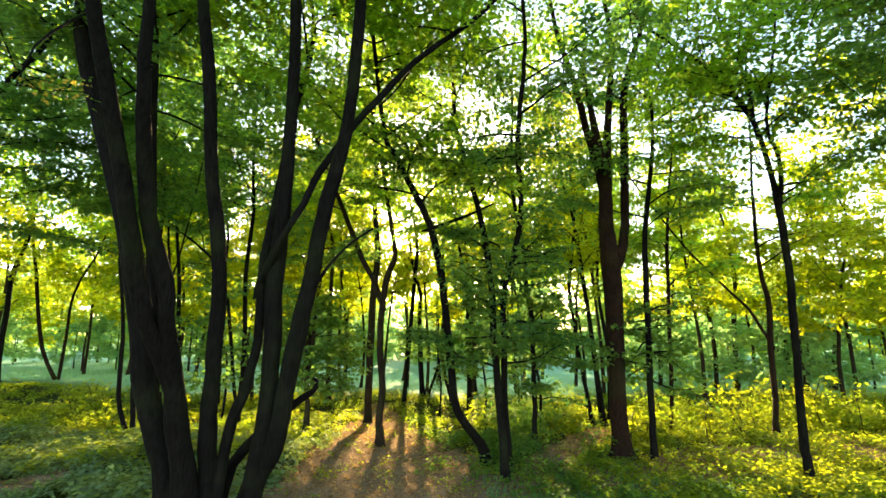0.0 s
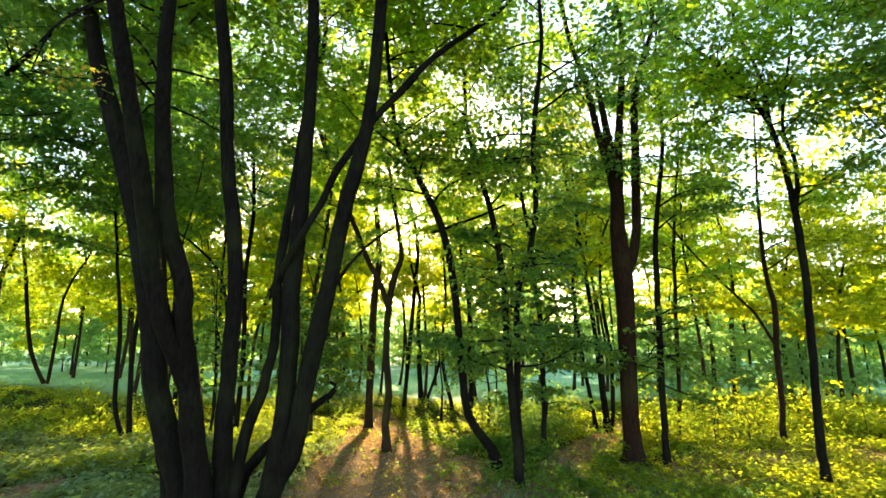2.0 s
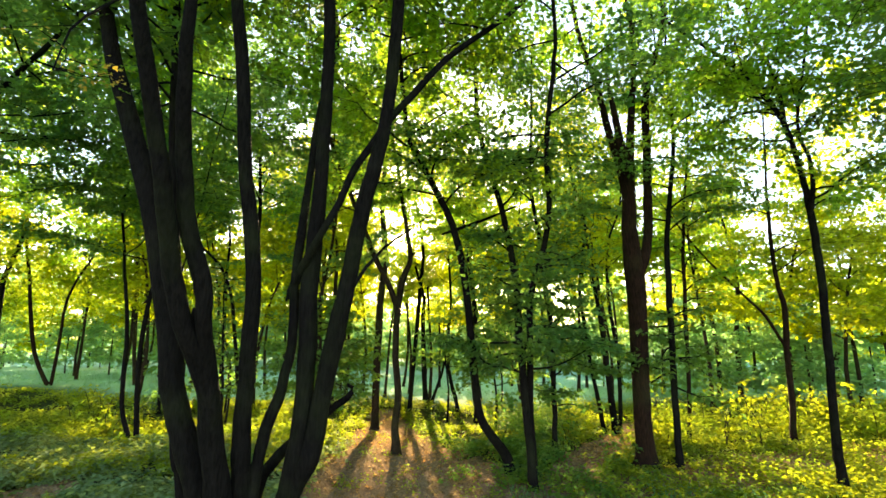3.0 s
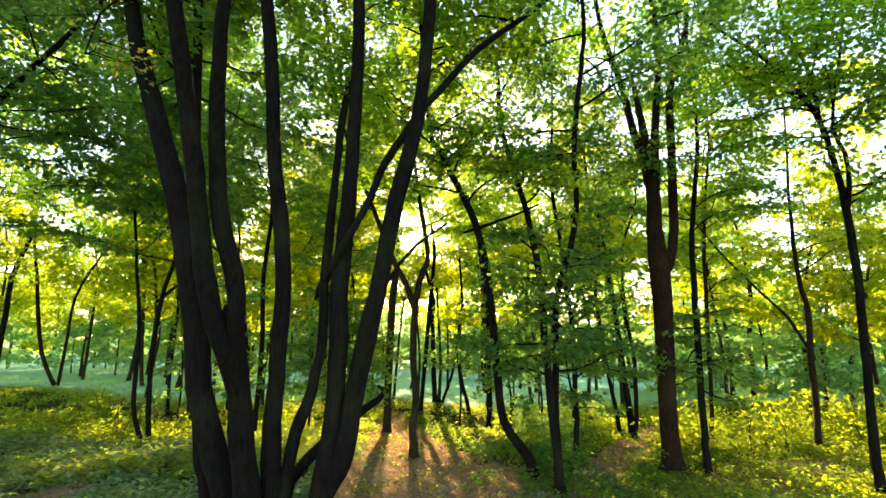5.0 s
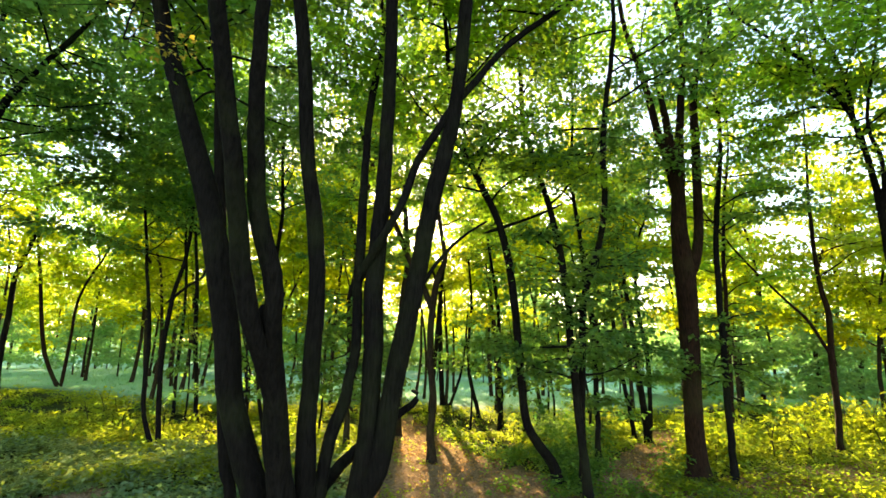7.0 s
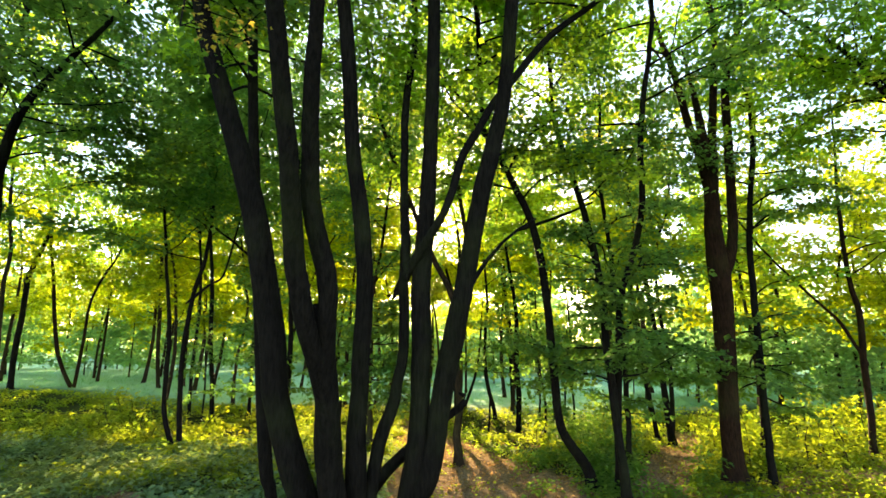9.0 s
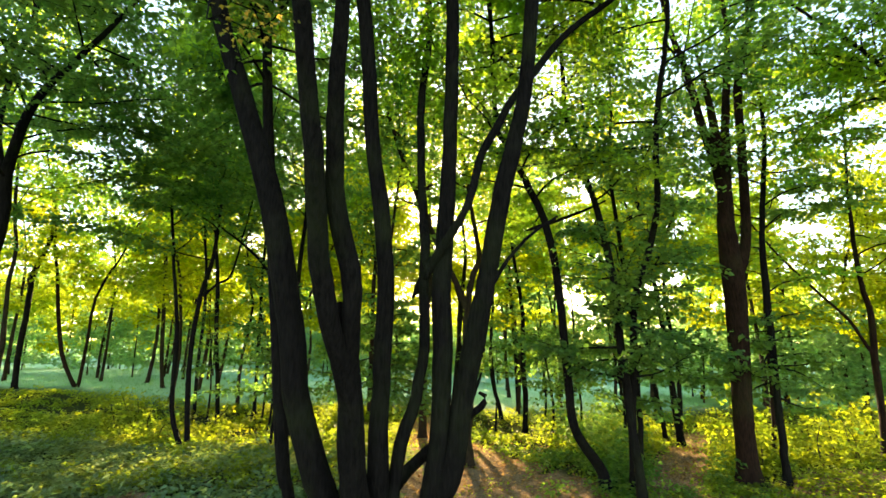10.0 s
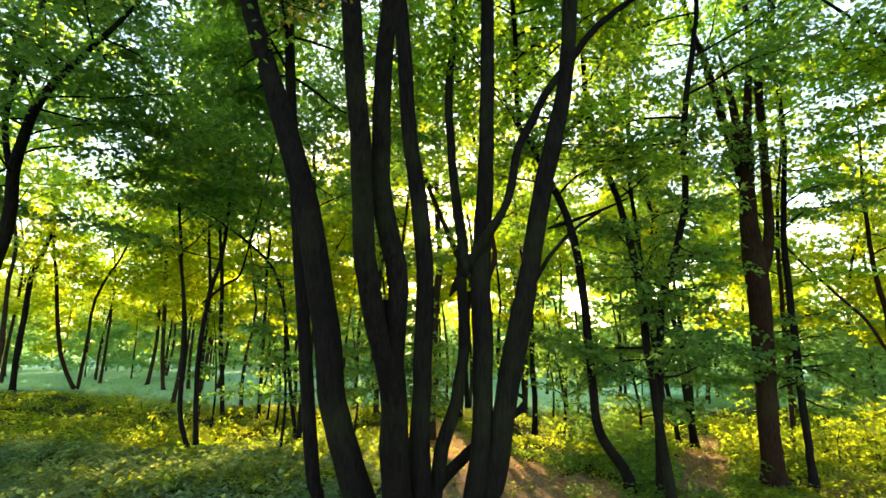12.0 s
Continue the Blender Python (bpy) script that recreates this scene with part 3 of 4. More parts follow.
leafy.stem([(-2.52, 8.94, -0.08, 0.063), (-2.52, 8.94, 0.47, 0.050), (-2.55, 8.94, 0.77, 0.045), (-2.54, 8.94, 1.70, 0.037), (-2.56, 8.94, 2.56, 0.033)], 9.5, 9)
leafy.crown(2.6, 9.3, 22, 1.6)
leafy.crown(0.9, 2.6, 14, 1.3, (-0.2, 0.25), 1.2)
leafy.crown(1.0, 2.4, 7, 1.5, (-0.25, 0.15), 1.2, toward=100)
leafy.done()
slim("young_maple", "slim sunlit trunk beyond the path's bend", 25, [(-3.44, 14.40, -0.31, 0.103), (-3.46, 14.40, 0.14, 0.082), (-3.48, 14.40, 1.64, 0.068), (-3.50, 14.40, 3.38, 0.062)], 10.5, 2.0, 20, 2.1, LEAF_SUNLIT, BARK_GREY, 0.11)
slim("young_maple", "thin dark sapling trunk in green undergrowth", 26, [(1.49, 7.86, -0.01, 0.048), (1.51, 7.86, 0.63, 0.041), (1.50, 7.86, 1.35, 0.041), (1.49, 7.86, 2.09, 0.042), (1.41, 7.86, 2.66, 0.039), (1.39, 7.86, 3.25, 0.035)], 7.5, 0.9, 20, 1.3, LEAF_SHADED)
slim("young_maple", "slanting thin stem at the meadow's edge", 20, [(-0.52, 16.29, -0.26, 0.052), (-0.27, 16.29, 0.39, 0.052), (-0.12, 16.29, 0.86, 0.044), (0.00, 16.29, 1.62, 0.035)], 4.5, 2.6, 4, 0.9, LEAF_SUNLIT, BARK_SHADED, 0.10)
slim("young_maple", "slender young tree before the meadow", 27, [(0.27, 14.24, -0.32, 0.060), (0.18, 14.24, 0.16, 0.060), (0.02, 14.24, 0.81, 0.053), (-0.02, 14.24, 1.81, 0.046)], 8.0, 2.0, 14, 1.5, LEAF_SUNLIT, BARK_SHADED, 0.11)
slim("young_maple", "slender young tree before the meadow", 28, [(0.67, 12.93, -0.38, 0.068), (0.70, 12.93, 0.54, 0.069), (0.65, 12.93, 1.38, 0.064), (0.68, 12.93, 2.53, 0.052)], 8.0, 1.1, 16, 1.6, LEAF_SHADED, BARK_SHADED, 0.11)
slim("young_maple", "dark young tree before the meadow", 29, [(1.11, 16.29, -0.26, 0.077), (1.05, 16.29, 0.86, 0.070), (1.02, 16.29, 1.62, 0.070)], 8.0, 2.2, 14, 1.7, LEAF_SUNLIT, BARK_SHADED, 0.12)
slim("maple_tree", "leaning thin trunk, one of three in a row", 30, [(3.49, 11.31, -0.33, 0.056), (3.41, 11.31, 0.37, 0.051), (3.29, 11.31, 1.15, 0.047), (3.17, 11.31, 2.22, 0.048), (3.14, 11.31, 3.04, 0.042)], 8.0, 3.0, 12, 1.7, LEAF_SUNLIT, BARK_SHADED, 0.10)
slim("maple_tree", "leaning dark trunk, thickest of three in a row", 31, [(3.64, 10.94, -0.29, 0.086), (3.58, 10.94, 0.42, 0.077), (3.51, 10.94, 1.42, 0.056), (3.41, 10.94, 2.47, 0.052), (3.28, 10.94, 3.68, 0.047)], 8.5, 2.4, 14, 1.9, LEAF_SUNLIT, BARK_SHADED, 0.10)
slim("maple_tree", "upright thin trunk, one of three in a row", 32, [(4.05, 11.86, -0.36, 0.053), (4.11, 11.86, 0.44, 0.053), (4.13, 11.86, 1.39, 0.048), (3.99, 11.86, 2.52, 0.043)], 8.0, 2.6, 12, 1.7, LEAF_SUNLIT, BARK_SHADED, 0.10)
slim("maple_tree", "thin trunk rising from sunlit shrubs", 33, [(4.18, 8.94, -0.08, 0.042), (4.25, 8.94, 0.67, 0.038), (4.31, 8.94, 1.70, 0.039), (4.37, 8.94, 2.78, 0.036), (4.43, 8.94, 3.68, 0.032)], 7.5, 2.0, 14, 1.5, LEAF, BARK_RED)
slim("maple_tree", "reddish trunk with a side limb among sunlit shrubs", 34, [(6.24, 9.11, -0.09, 0.054), (6.31, 9.11, 0.65, 0.051), (6.34, 9.11, 1.49, 0.052), (6.40, 9.11, 2.35, 0.049), (6.31, 9.11, 3.03, 0.038), (6.31, 9.11, 3.95, 0.034), (6.34, 9.11, 4.66, 0.026)], 8.0, 3.0, 16, 1.9, LEAF_SUNLIT, BARK_RED, extra=([(6.35, 9.11, 1.59, 0.032), (6.17, 9.11, 1.92, 0.029), (5.95, 9.11, 2.30, 0.029), (5.75, 9.11, 2.52, 0.025)],))
slim("maple_tree", "grey trunk at the wood's far edge", 35, [(11.00, 17.89, -0.26, 0.096), (11.11, 17.89, 1.60, 0.090), (11.20, 17.89, 2.46, 0.083), (11.40, 17.89, 3.76, 0.075)], 9.0, 2.6, 16, 2.2, LEAF_SUNLIT, BARK_GREY, 0.13)
slim("maple_tree", "grey trunk at the wood's far edge", 36, [(10.22, 17.89, -0.26, 0.082), (10.31, 17.89, 1.18, 0.075), (10.23, 17.89, 2.46, 0.068)], 9.0, 2.6, 16, 2.2, LEAF_SUNLIT, BARK_GREY, 0.13)
slim("maple_tree", "grey trunk at the wood's far edge", 37, [(12.35, 16.29, -0.26, 0.068), (12.51, 16.29, 0.86, 0.069), (12.61, 16.29, 2.01, 0.063)], 9.0, 2.4, 16, 2.2, LEAF_SUNLIT, BARK_GREY, 0.13)
slim("maple_tree", "dark trunk at the wood's far edge", 38, [(14.65, 17.89, -0.26, 0.087), (14.77, 17.89, 0.77, 0.088), (15.05, 17.89, 2.03, 0.074)], 9.0, 2.4, 16, 2.2, LEAF_SUNLIT, BARK_GREY, 0.13)
slim("twin_maple", "pair of thin crooked stems in the undergrowth", 41, [(-5.82, 9.13, -0.17, 0.049), (-5.94, 9.13, 0.86, 0.046), (-5.98, 9.13, 1.82, 0.043), (-5.91, 9.13, 2.62, 0.041), (-5.80, 9.13, 3.14, 0.038), (-5.76, 9.13, 3.68, 0.034), (-5.76, 9.13, 4.66, 0.026)], 9.5, 3.2, 26, 2.3, LEAF_SHADED, BARK_SHADED, extra=([(-5.90, 9.13, -0.11, 0.045), (-6.14, 9.13, 0.48, 0.042), (-6.20, 9.13, 1.33, 0.043), (-6.23, 9.13, 1.82, 0.040), (-6.39, 9.13, 2.82, 0.032), (-6.51, 9.13, 3.55, 0.029), (-6.64, 9.13, 4.42, 0.025)], [(-5.92, 9.13, 2.52, 0.029), (-5.62, 9.13, 2.78, 0.025), (-5.36, 9.13, 2.96, 0.021), (-5.25, 9.13, 3.42, 0.018)]))
slim("young_maple", "thin straight trunk before the clearing", 51, [(-8.05, 13.70, -0.30, 0.050), (-8.12, 13.70, 1.0, 0.047), (-8.10, 13.70, 2.4, 0.044), (-8.2, 13.70, 3.8, 0.040)], 12.5, 4.6, 28, 2.6, LEAF, BARK_SHADED, 0.10)
slim("maple_tree", "slim maple with a deep green crown beside the path", 52, [(-4.60, 10.80, -0.28, 0.062), (-4.55, 10.80, 1.4, 0.056), (-4.66, 10.80, 3.0, 0.052), (-4.60, 10.80, 4.6, 0.046)], 10.0, 4.6, 30, 2.5, LEAF_SHADED)
slim("maple_tree", "thin upright trunk before the clearing", 42, [(-7.18, 13.19, -0.34, 0.064), (-7.29, 13.19, 0.72, 0.059), (-7.46, 13.19, 1.86, 0.060), (-7.58, 13.19, 3.35, 0.055), (-7.73, 13.19, 4.28, 0.044)], 13.0, 4.4, 34, 2.7, LEAF, BARK_SHADED, 0.10)
slim("young_maple", "thin young trunk before the clearing", 43, [(-6.69, 14.35, -0.31, 0.052), (-6.74, 14.35, 1.25, 0.054), (-6.77, 14.35, 2.69, 0.048), (-6.83, 14.35, 3.85, 0.042)], 12.0, 4.8, 26, 2.5, LEAF_SHADED, BARK_SHADED, 0.10)
slim("maple_tree", "slim sunlit trunk at the edge of the clearing", 44, [(-11.70, 18.44, 0.06, 0.071), (-11.93, 18.44, 1.46, 0.073), (-12.11, 18.44, 3.56, 0.075), (-12.28, 18.44, 5.32, 0.068), (-12.43, 18.44, 7.14, 0.052)], 9.5, 3.4, 14, 2.2, LEAF_SUNLIT, BARK_GREY, 0.13)
slim("young_maple", "thin bowed sapling with an arching top", 45, [(-4.71, 11.27, -0.32, 0.046), (-4.93, 11.27, 0.65, 0.042), (-5.10, 11.27, 1.86, 0.043), (-5.30, 11.27, 2.86, 0.038), (-5.61, 11.27, 3.51, 0.033), (-6.18, 11.27, 4.03, 0.027), (-6.74, 11.27, 4.43, 0.021)], 5.2, 2.6, 8, 1.1, LEAF_SHADED)
slim("twin_maple", "V-shaped pair of trunks at the clearing", 46, [(-14.38, 17.79, 0.09, 0.071), (-15.11, 17.79, 1.24, 0.070), (-15.48, 17.79, 2.63, 0.066), (-15.78, 17.79, 4.07, 0.057), (-16.06, 17.79, 5.12, 0.047)], 9.5, 3.6, 18, 2.4, LEAF_SUNLIT, BARK_RED, 0.13, extra=([(-14.34, 17.79, 0.22, 0.060), (-14.28, 17.79, 1.84, 0.052), (-14.28, 17.79, 3.05, 0.048), (-13.94, 17.79, 4.09, 0.044), (-13.53, 17.79, 4.84, 0.034)],))
slim("maple_tree", "leaning trunk beside the clearing", 47, [(-16.06, 17.20, 0.09, 0.088), (-16.18, 17.20, 1.43, 0.090), (-16.15, 17.20, 2.78, 0.086), (-16.19, 17.20, 3.97, 0.081), (-15.88, 17.20, 5.00, 0.069)], 9.5, 3.6, 16, 2.4, LEAF_SUNLIT, BARK_SHADED, 0.13)

spread_oak = Tree("oak_tree", "broad dark tree with rising forked limbs", 48, BARK_SHADED, LEAF_SHADED, 0.09, foot=(-7.5, 6.6))
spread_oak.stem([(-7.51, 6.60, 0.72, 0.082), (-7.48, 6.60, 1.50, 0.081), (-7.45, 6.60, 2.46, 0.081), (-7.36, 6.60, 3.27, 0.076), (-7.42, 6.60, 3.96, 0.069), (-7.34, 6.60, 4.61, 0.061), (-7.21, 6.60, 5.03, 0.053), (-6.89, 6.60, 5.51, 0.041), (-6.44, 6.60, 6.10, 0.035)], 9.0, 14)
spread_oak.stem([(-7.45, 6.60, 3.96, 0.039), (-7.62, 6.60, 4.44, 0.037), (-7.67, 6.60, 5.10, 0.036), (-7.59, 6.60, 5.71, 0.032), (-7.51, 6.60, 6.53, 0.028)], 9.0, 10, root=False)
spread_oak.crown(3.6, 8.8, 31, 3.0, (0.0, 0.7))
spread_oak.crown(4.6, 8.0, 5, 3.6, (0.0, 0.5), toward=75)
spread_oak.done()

overhang = Tree("maple_tree", "shady maple leaning its dark sprays over the crossing path", 49, BARK_SHADED, LEAF_SHADED, 0.08, foot=(6.9, 4.1))
overhang.stem([(6.9, 4.1, 0.0, 0.12), (6.8, 4.1, 1.8, 0.10), (6.5, 4.2, 3.6, 0.08), (6.4, 4.1, 5.2, 0.06)], 8.0, 10)
overhang.crown(3.8, 7.6, 24, 2.8, (-0.05, 0.4), toward=270)
overhang.crown(4.8, 7.4, 15, 3.0, (-0.05, 0.3), toward=290)
overhang.crown(4.5, 7.6, 7, 2.0)
overhang.done()


# ---- the edge of the wood, the far woods and the trees round about ----
def model(seed, tall, low, count, length, leaf, size, at, label, thick=1.0, girth=1.0, name="maple_tree"):
    """A whole tree, to be repeated with other turns and sizes."""
    t = Tree(name, label, seed, BARK_GREY, leaf, size, foot=at, shape=SIMPLE, limbs=False)
    g = float(land(*at))
    t.stem([(at[0], at[1], g, 0.085 * girth), (at[0] + 0.1, at[1] + 0.05, g + 1.5, 0.07 * girth), (at[0] - 0.05, at[1], g + min(3.2, 0.8 * tall), 0.055 * girth)], tall, 8)
    if tall > 4 and girth > 1.1:
        t.stem([(at[0], at[1], g + 1.6, 0.05 * girth), (at[0] + 0.5, at[1] - 0.2, g + 3.0, 0.04 * girth)], tall * 0.85, 7, root=False)
    t.crown(low, tall - 0.2, count, length, thick=thick)
    return t.done()


def put(models, places, rng, low=0.85, high=1.25, group=""):
    for k, (x, y) in enumerate(places):
        s = rng.uniform(low, high)
        if y > 41 and abs(x + 2 + 0.054 * y - 0.4) < 5:
            s *= 0.62
        if 33 < y < 40 and -7 < x < 10:
            s *= 0.8 if x < 3 else 0.9
        ob = copy_thing(models[k % len(models)], pose(x, y, float(land(x, y)), rng.uniform(-3, 3), rng.uniform(-3, 3), rng.uniform(0, 360)) @ Matrix.Scale(s, 4))
        tagged(ob, group=group)


rng = np.random.default_rng(77)
EDGE = "backlit maple with yellow-green leaves at the edge of the wood"
edge = [model(61, 8.2, 1.7, 24, 2.1, LEAF_SUNLIT, 0.118, (-9.5, 15.0), EDGE, 1.0, 0.75),
        model(62, 9.0, 2.2, 24, 2.3, LEAF_SUNLIT, 0.118, (7.6, 14.0), EDGE, 1.0, 0.75),
        model(63, 7.8, 2.0, 20, 2.0, LEAF_SUNLIT, 0.118, (12.5, 14.5), EDGE, 1.0, 0.75)]
spots = [(11.6, 15.8), (14.2, 13.0), (16.0, 17.0), (18.5, 14.6), (20.5, 19.0), (15.0, 10.2), (10.9, 13.0), (10.2, 9.6), (12.4, 10.6), (-10.4, 18.4),
         (-5.7, 14.4), (-7.7, 15.6), (-12.0, 22.4), (-14.6, 23.4), (-17.0, 22.4), (-13.4, 20.2), (-24.0, 14.2), (-19.5, 15.6), (-19.0, 20.0), (-16.4, 12.0), (1.3, 19.8), (13.4, 20.6), (-22, 17), (-18.6, 24.6), (-21.8, 23.2), (-25.4, 23.8), (-29.0, 22.6), (-15.6, 25.4), (-32.5, 25.0)]
put(edge, spots, rng, group="trees at the edge of the wood")
low_crown = [model(65, 5.2, 3.3, 18, 1.7, LEAF_SUNLIT, 0.10, (-3.2, 18.6), "young maple with a tuft of golden-green leaves at the meadow", 1.0, 0.7)]
put(low_crown, [(-2.2, 17.4), (-1.4, 18.6), (-0.6, 17.6), (-1.8, 21.4), (-0.2, 20.6)], rng, 0.92, 1.05, "young maples at the meadow")
high = [model(64, 10.0, 3.6, 24, 2.3, LEAF_SUNLIT, 0.118, (-3.4, 16.2), "slender maple with a high golden-green crown at the meadow", 1.0, 0.7)]
put(high, [(-4.2, 15.4), (5.2, 15.5), (6.4, 18.5), (3.4, 20.0), (-7.2, 19.5), (-8.6, 21.0), (-10.6, 20.3), (-3.9, 18.0), (0.9, 15.4), (2.6, 16.8), (-5.2, 19.0)], rng, 1.0, 1.15, "slender maples at the meadow")
tall = [model(66, 8.8, 4.1, 24, 2.3, LEAF, 0.135, (3.0, 21.4), "tall slim maple with a high green crown past the meadow's edge", 1.0, 0.75)]
screen = [model(67, 8.6, 3.8, 34, 2.2, LEAF, 0.12, (-6.0, 20.2), "broad maple with a dense crown at the clearing's edge", 1.1, 0.7),
          model(68, 9.2, 3.0, 34, 2.2, LEAF_SUNLIT, 0.12, (-9.2, 21.6), "broad maple with a dense crown at the clearing's edge", 1.1, 0.7)]
put(screen, [(-7.6, 22.4), (-11.2, 19.2), (-12.8, 21.8), (-4.6, 22.6), (-15.4, 20.4)], rng, 0.95, 1.1, "broad maples at the clearing")
lofty = [model(69, 13.0, 5.4, 40, 2.8, LEAF, 0.12, (-13.4, 13.4), "lofty maple with a deep green crown before the clearing", 0.9, 0.9),
         model(70, 12.5, 5.2, 40, 2.8, LEAF_SHADED, 0.12, (-17.2, 11.4), "lofty maple with a deep green crown before the clearing", 0.9, 0.9)]
put(lofty, [(-20.5, 15.0)], rng, 0.95, 1.05, "lofty maples before the clearing")
put(tall, [(1.6, 22.6), (4.6, 22.2), (6.3, 21.2), (8.2, 22.0), (10.4, 21.4), (12.6, 22.4), (5.4, 19.4), (8.9, 19.6)], rng, 0.98, 1.15, "slim maples past the meadow's edge")
FAR = "distant tree of the wood across the meadow"
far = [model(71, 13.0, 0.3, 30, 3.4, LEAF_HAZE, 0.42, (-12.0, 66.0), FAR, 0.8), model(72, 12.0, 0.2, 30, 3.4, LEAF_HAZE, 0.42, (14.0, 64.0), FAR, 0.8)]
places = []
for row in range(2):
    for i in range(15):
        x = -84 + i * 12.0 + rng.uniform(-2, 2)
        y = 62 + 9 * row + rng.uniform(-3, 3) + 0.06 * abs(x)
        places.append((x, y))
put(far, places, rng, 0.8, 1.05, "woods across the meadow")
THICKET = "low bushy tree on the far side of the meadow"
thicket = [model(91, 7.8, 0.1, 30, 2.4, LEAF_FAR_HAZED, 0.32, (-16.0, 46.0), THICKET, 0.65, 0.5), model(92, 7.0, 0.1, 30, 2.5, LEAF_HAZE, 0.32, (10.0, 47.0), THICKET, 0.65, 0.5)]
put(thicket, [(-46 + 4.0 * i + rng.uniform(-1, 1), 47 + rng.uniform(-2.5, 4.5)) for i in range(23)], rng, 1.1, 1.35, "thicket beyond the meadow")
put(thicket, [(-7.5, 37.2), (-5.0, 36.2), (-2.6, 37.0), (-0.2, 36.4), (2.3, 37.1), (4.8, 36.5), (7.2, 37.0), (9.8, 36.4), (-10.2, 36.6), (-13.0, 37.2), (12.4, 36.8), (15.2, 37.3), (18.2, 36.6), (21.2, 37.2), (-16, 36.8), (-19, 37.3)], rng, 0.72, 0.82, "thicket beyond the meadow")
put(thicket, [(-12 + 1.7 * i + rng.uniform(-0.5, 0.5), 40.5 + rng.uniform(-1, 1.5)) for i in range(13)], rng, 0.62, 0.75, "thicket beyond the meadow")
GLADE = "low broad tree with golden backlit leaves across the meadow"
glade = [model(96, 6.2, 0.9, 30, 2.1, LEAF_SUNLIT, 0.20, (-15.2, 32.5), GLADE, 0.9, 0.6), model(97, 5.8, 0.7, 30, 2.1, LEAF_HAZE, 0.20, (14.6, 32.0), GLADE, 0.9, 0.6)]
put(glade, [(-12.8 + 2.1 * i + rng.uniform(-0.6, 0.6), 32.3 + rng.uniform(-1.2, 1.6)) for i in range(13)], rng, 0.70, 0.82, "golden trees across the meadow")
put(glade, [(-18 - 2.8 * i, 30 + rng.uniform(-2, 3)) for i in range(7)] + [(17 + 2.8 * i, 29 + rng.uniform(-2, 3)) for i in range(7)], rng, 0.9, 1.15, "golden trees across the meadow")
# Bushes in the pale teal leaf colour that carries the haze.
SHADE = "low bush past the trees, haze put into its blue-green leaves"
bush = [model(95, 2.6, 0.1, 20, 1.6, LEAF_FAR_HAZED, 0.15, (9.0, 20.5), SHADE, 1.0, 0.35, "bush")]
put(bush, [(7.2, 21.6), (11.4, 20.8), (13.6, 22.5), (16.2, 21.2), (19.0, 22.8), (22, 21.5), (-15.5, 22.5), (-18.5, 23.8), (-12.8, 24.6), (-22, 22.5), (-3.6, 26.5), (-0.9, 27.5), (1.6, 26.2), (10.0, 17.6), (12.0, 16.8), (14.2, 17.6), (16.4, 18.2), (18.6, 17.4), (11.2, 14.9), (-16.0, 27.5), (-20.2, 28.6), (-12.0, 29.4), (-24.5, 27.0), (-8.8, 30.5), (8.4, 18.6)], rng, 0.95, 1.3, "bushes past the trees")
ROUND = "leafy maple of the surrounding wood"
around = [model(81, 9.5, 3.4, 20, 2.6, LEAF_SHADED, 0.22, (-13.5, 5.5), ROUND, 0.5), model(82, 10.0, 3.2, 22, 2.6, LEAF_SHADED, 0.22, (10.5, 5.0), ROUND, 0.5)]
put(around, [(-16, 9), (-18, 3), (-12, 1), (13.5, 7.5), (15, 2), (9.5, 0.5), (18, 9), (-9.5, -5.5), (-2.5, -8.5),
             (5.5, -7.0), (11, -7), (-21, 10), (22, 12)], rng, group="trees of the surrounding wood")


# ---- undergrowth ----
def patch(n, x0, x1, y0, y1, keep, rng):
    x, y = rng.uniform(x0, x1, n), rng.uniform(y0, y1, n)
    ok = rng.random(n) < keep(x, y)
    return x[ok], y[ok]


def clumpy(x, y, f=1.0):
    return 0.5 + 0.25 * np.sin(1.9 * f * x + 1.1 * np.sin(1.3 * f * y)) + 0.25 * np.sin(2.3 * f * y + 1.7 * np.sin(0.9 * f * x))


def herbs(name, label, n, box, tall, size, leaves, keep, mat, seed, shape=SIMPLE):
    """Low plants: each a tuft of leaves that spread from a short stalk."""
    rng = np.random.default_rng(seed)
    x, y = patch(n, *box, keep, rng)
    k = len(x)
    height = tall * rng.uniform(0.4, 1.0, k) * (0.35 + 1.1 * mottle(x, y, 0.9, seed))
    a = rng.uniform(0, 2 * np.pi, (k, 1)) + np.arange(leaves) * 2.4 + 0.4 * rng.standard_normal((k, leaves))
    tier = np.ceil(3 * (np.arange(leaves) + 1) / leaves) / 3
    up = np.clip(tier + 0.07 * rng.standard_normal((k, leaves)), 0.2, 1.1)
    reach = (0.35 * height[:, None] * (1.2 - up) + 0.4 * size) * rng.uniform(0.3, 1.2, (k, leaves))
    lean = 0.25 * rng.standard_normal((k, 2)) * height[:, None]
    at = np.stack([x[:, None] + np.cos(a) * reach + lean[:, :1] * up, y[:, None] + np.sin(a) * reach + lean[:, 1:] * up, land(x, y)[:, None] + up * height[:, None]], -1)
    way = np.stack([np.cos(a), np.sin(a), rng.uniform(-0.45, 0.15, a.shape)], -1) + 0.25 * rng.standard_normal((k, leaves, 3))
    nor = np.array([0, 0, 1.0]) + 0.32 * rng.standard_normal((k, leaves, 3))
    s = size * rng.uniform(0.55, 1.25, (k, leaves))
    me = leaf_mesh(name, at.reshape(-1, 3), way.reshape(-1, 3), nor.reshape(-1, 3), s.ravel(), mat, shape)
    return tagged(new(name, me), label, "undergrowth", kind="stuff")


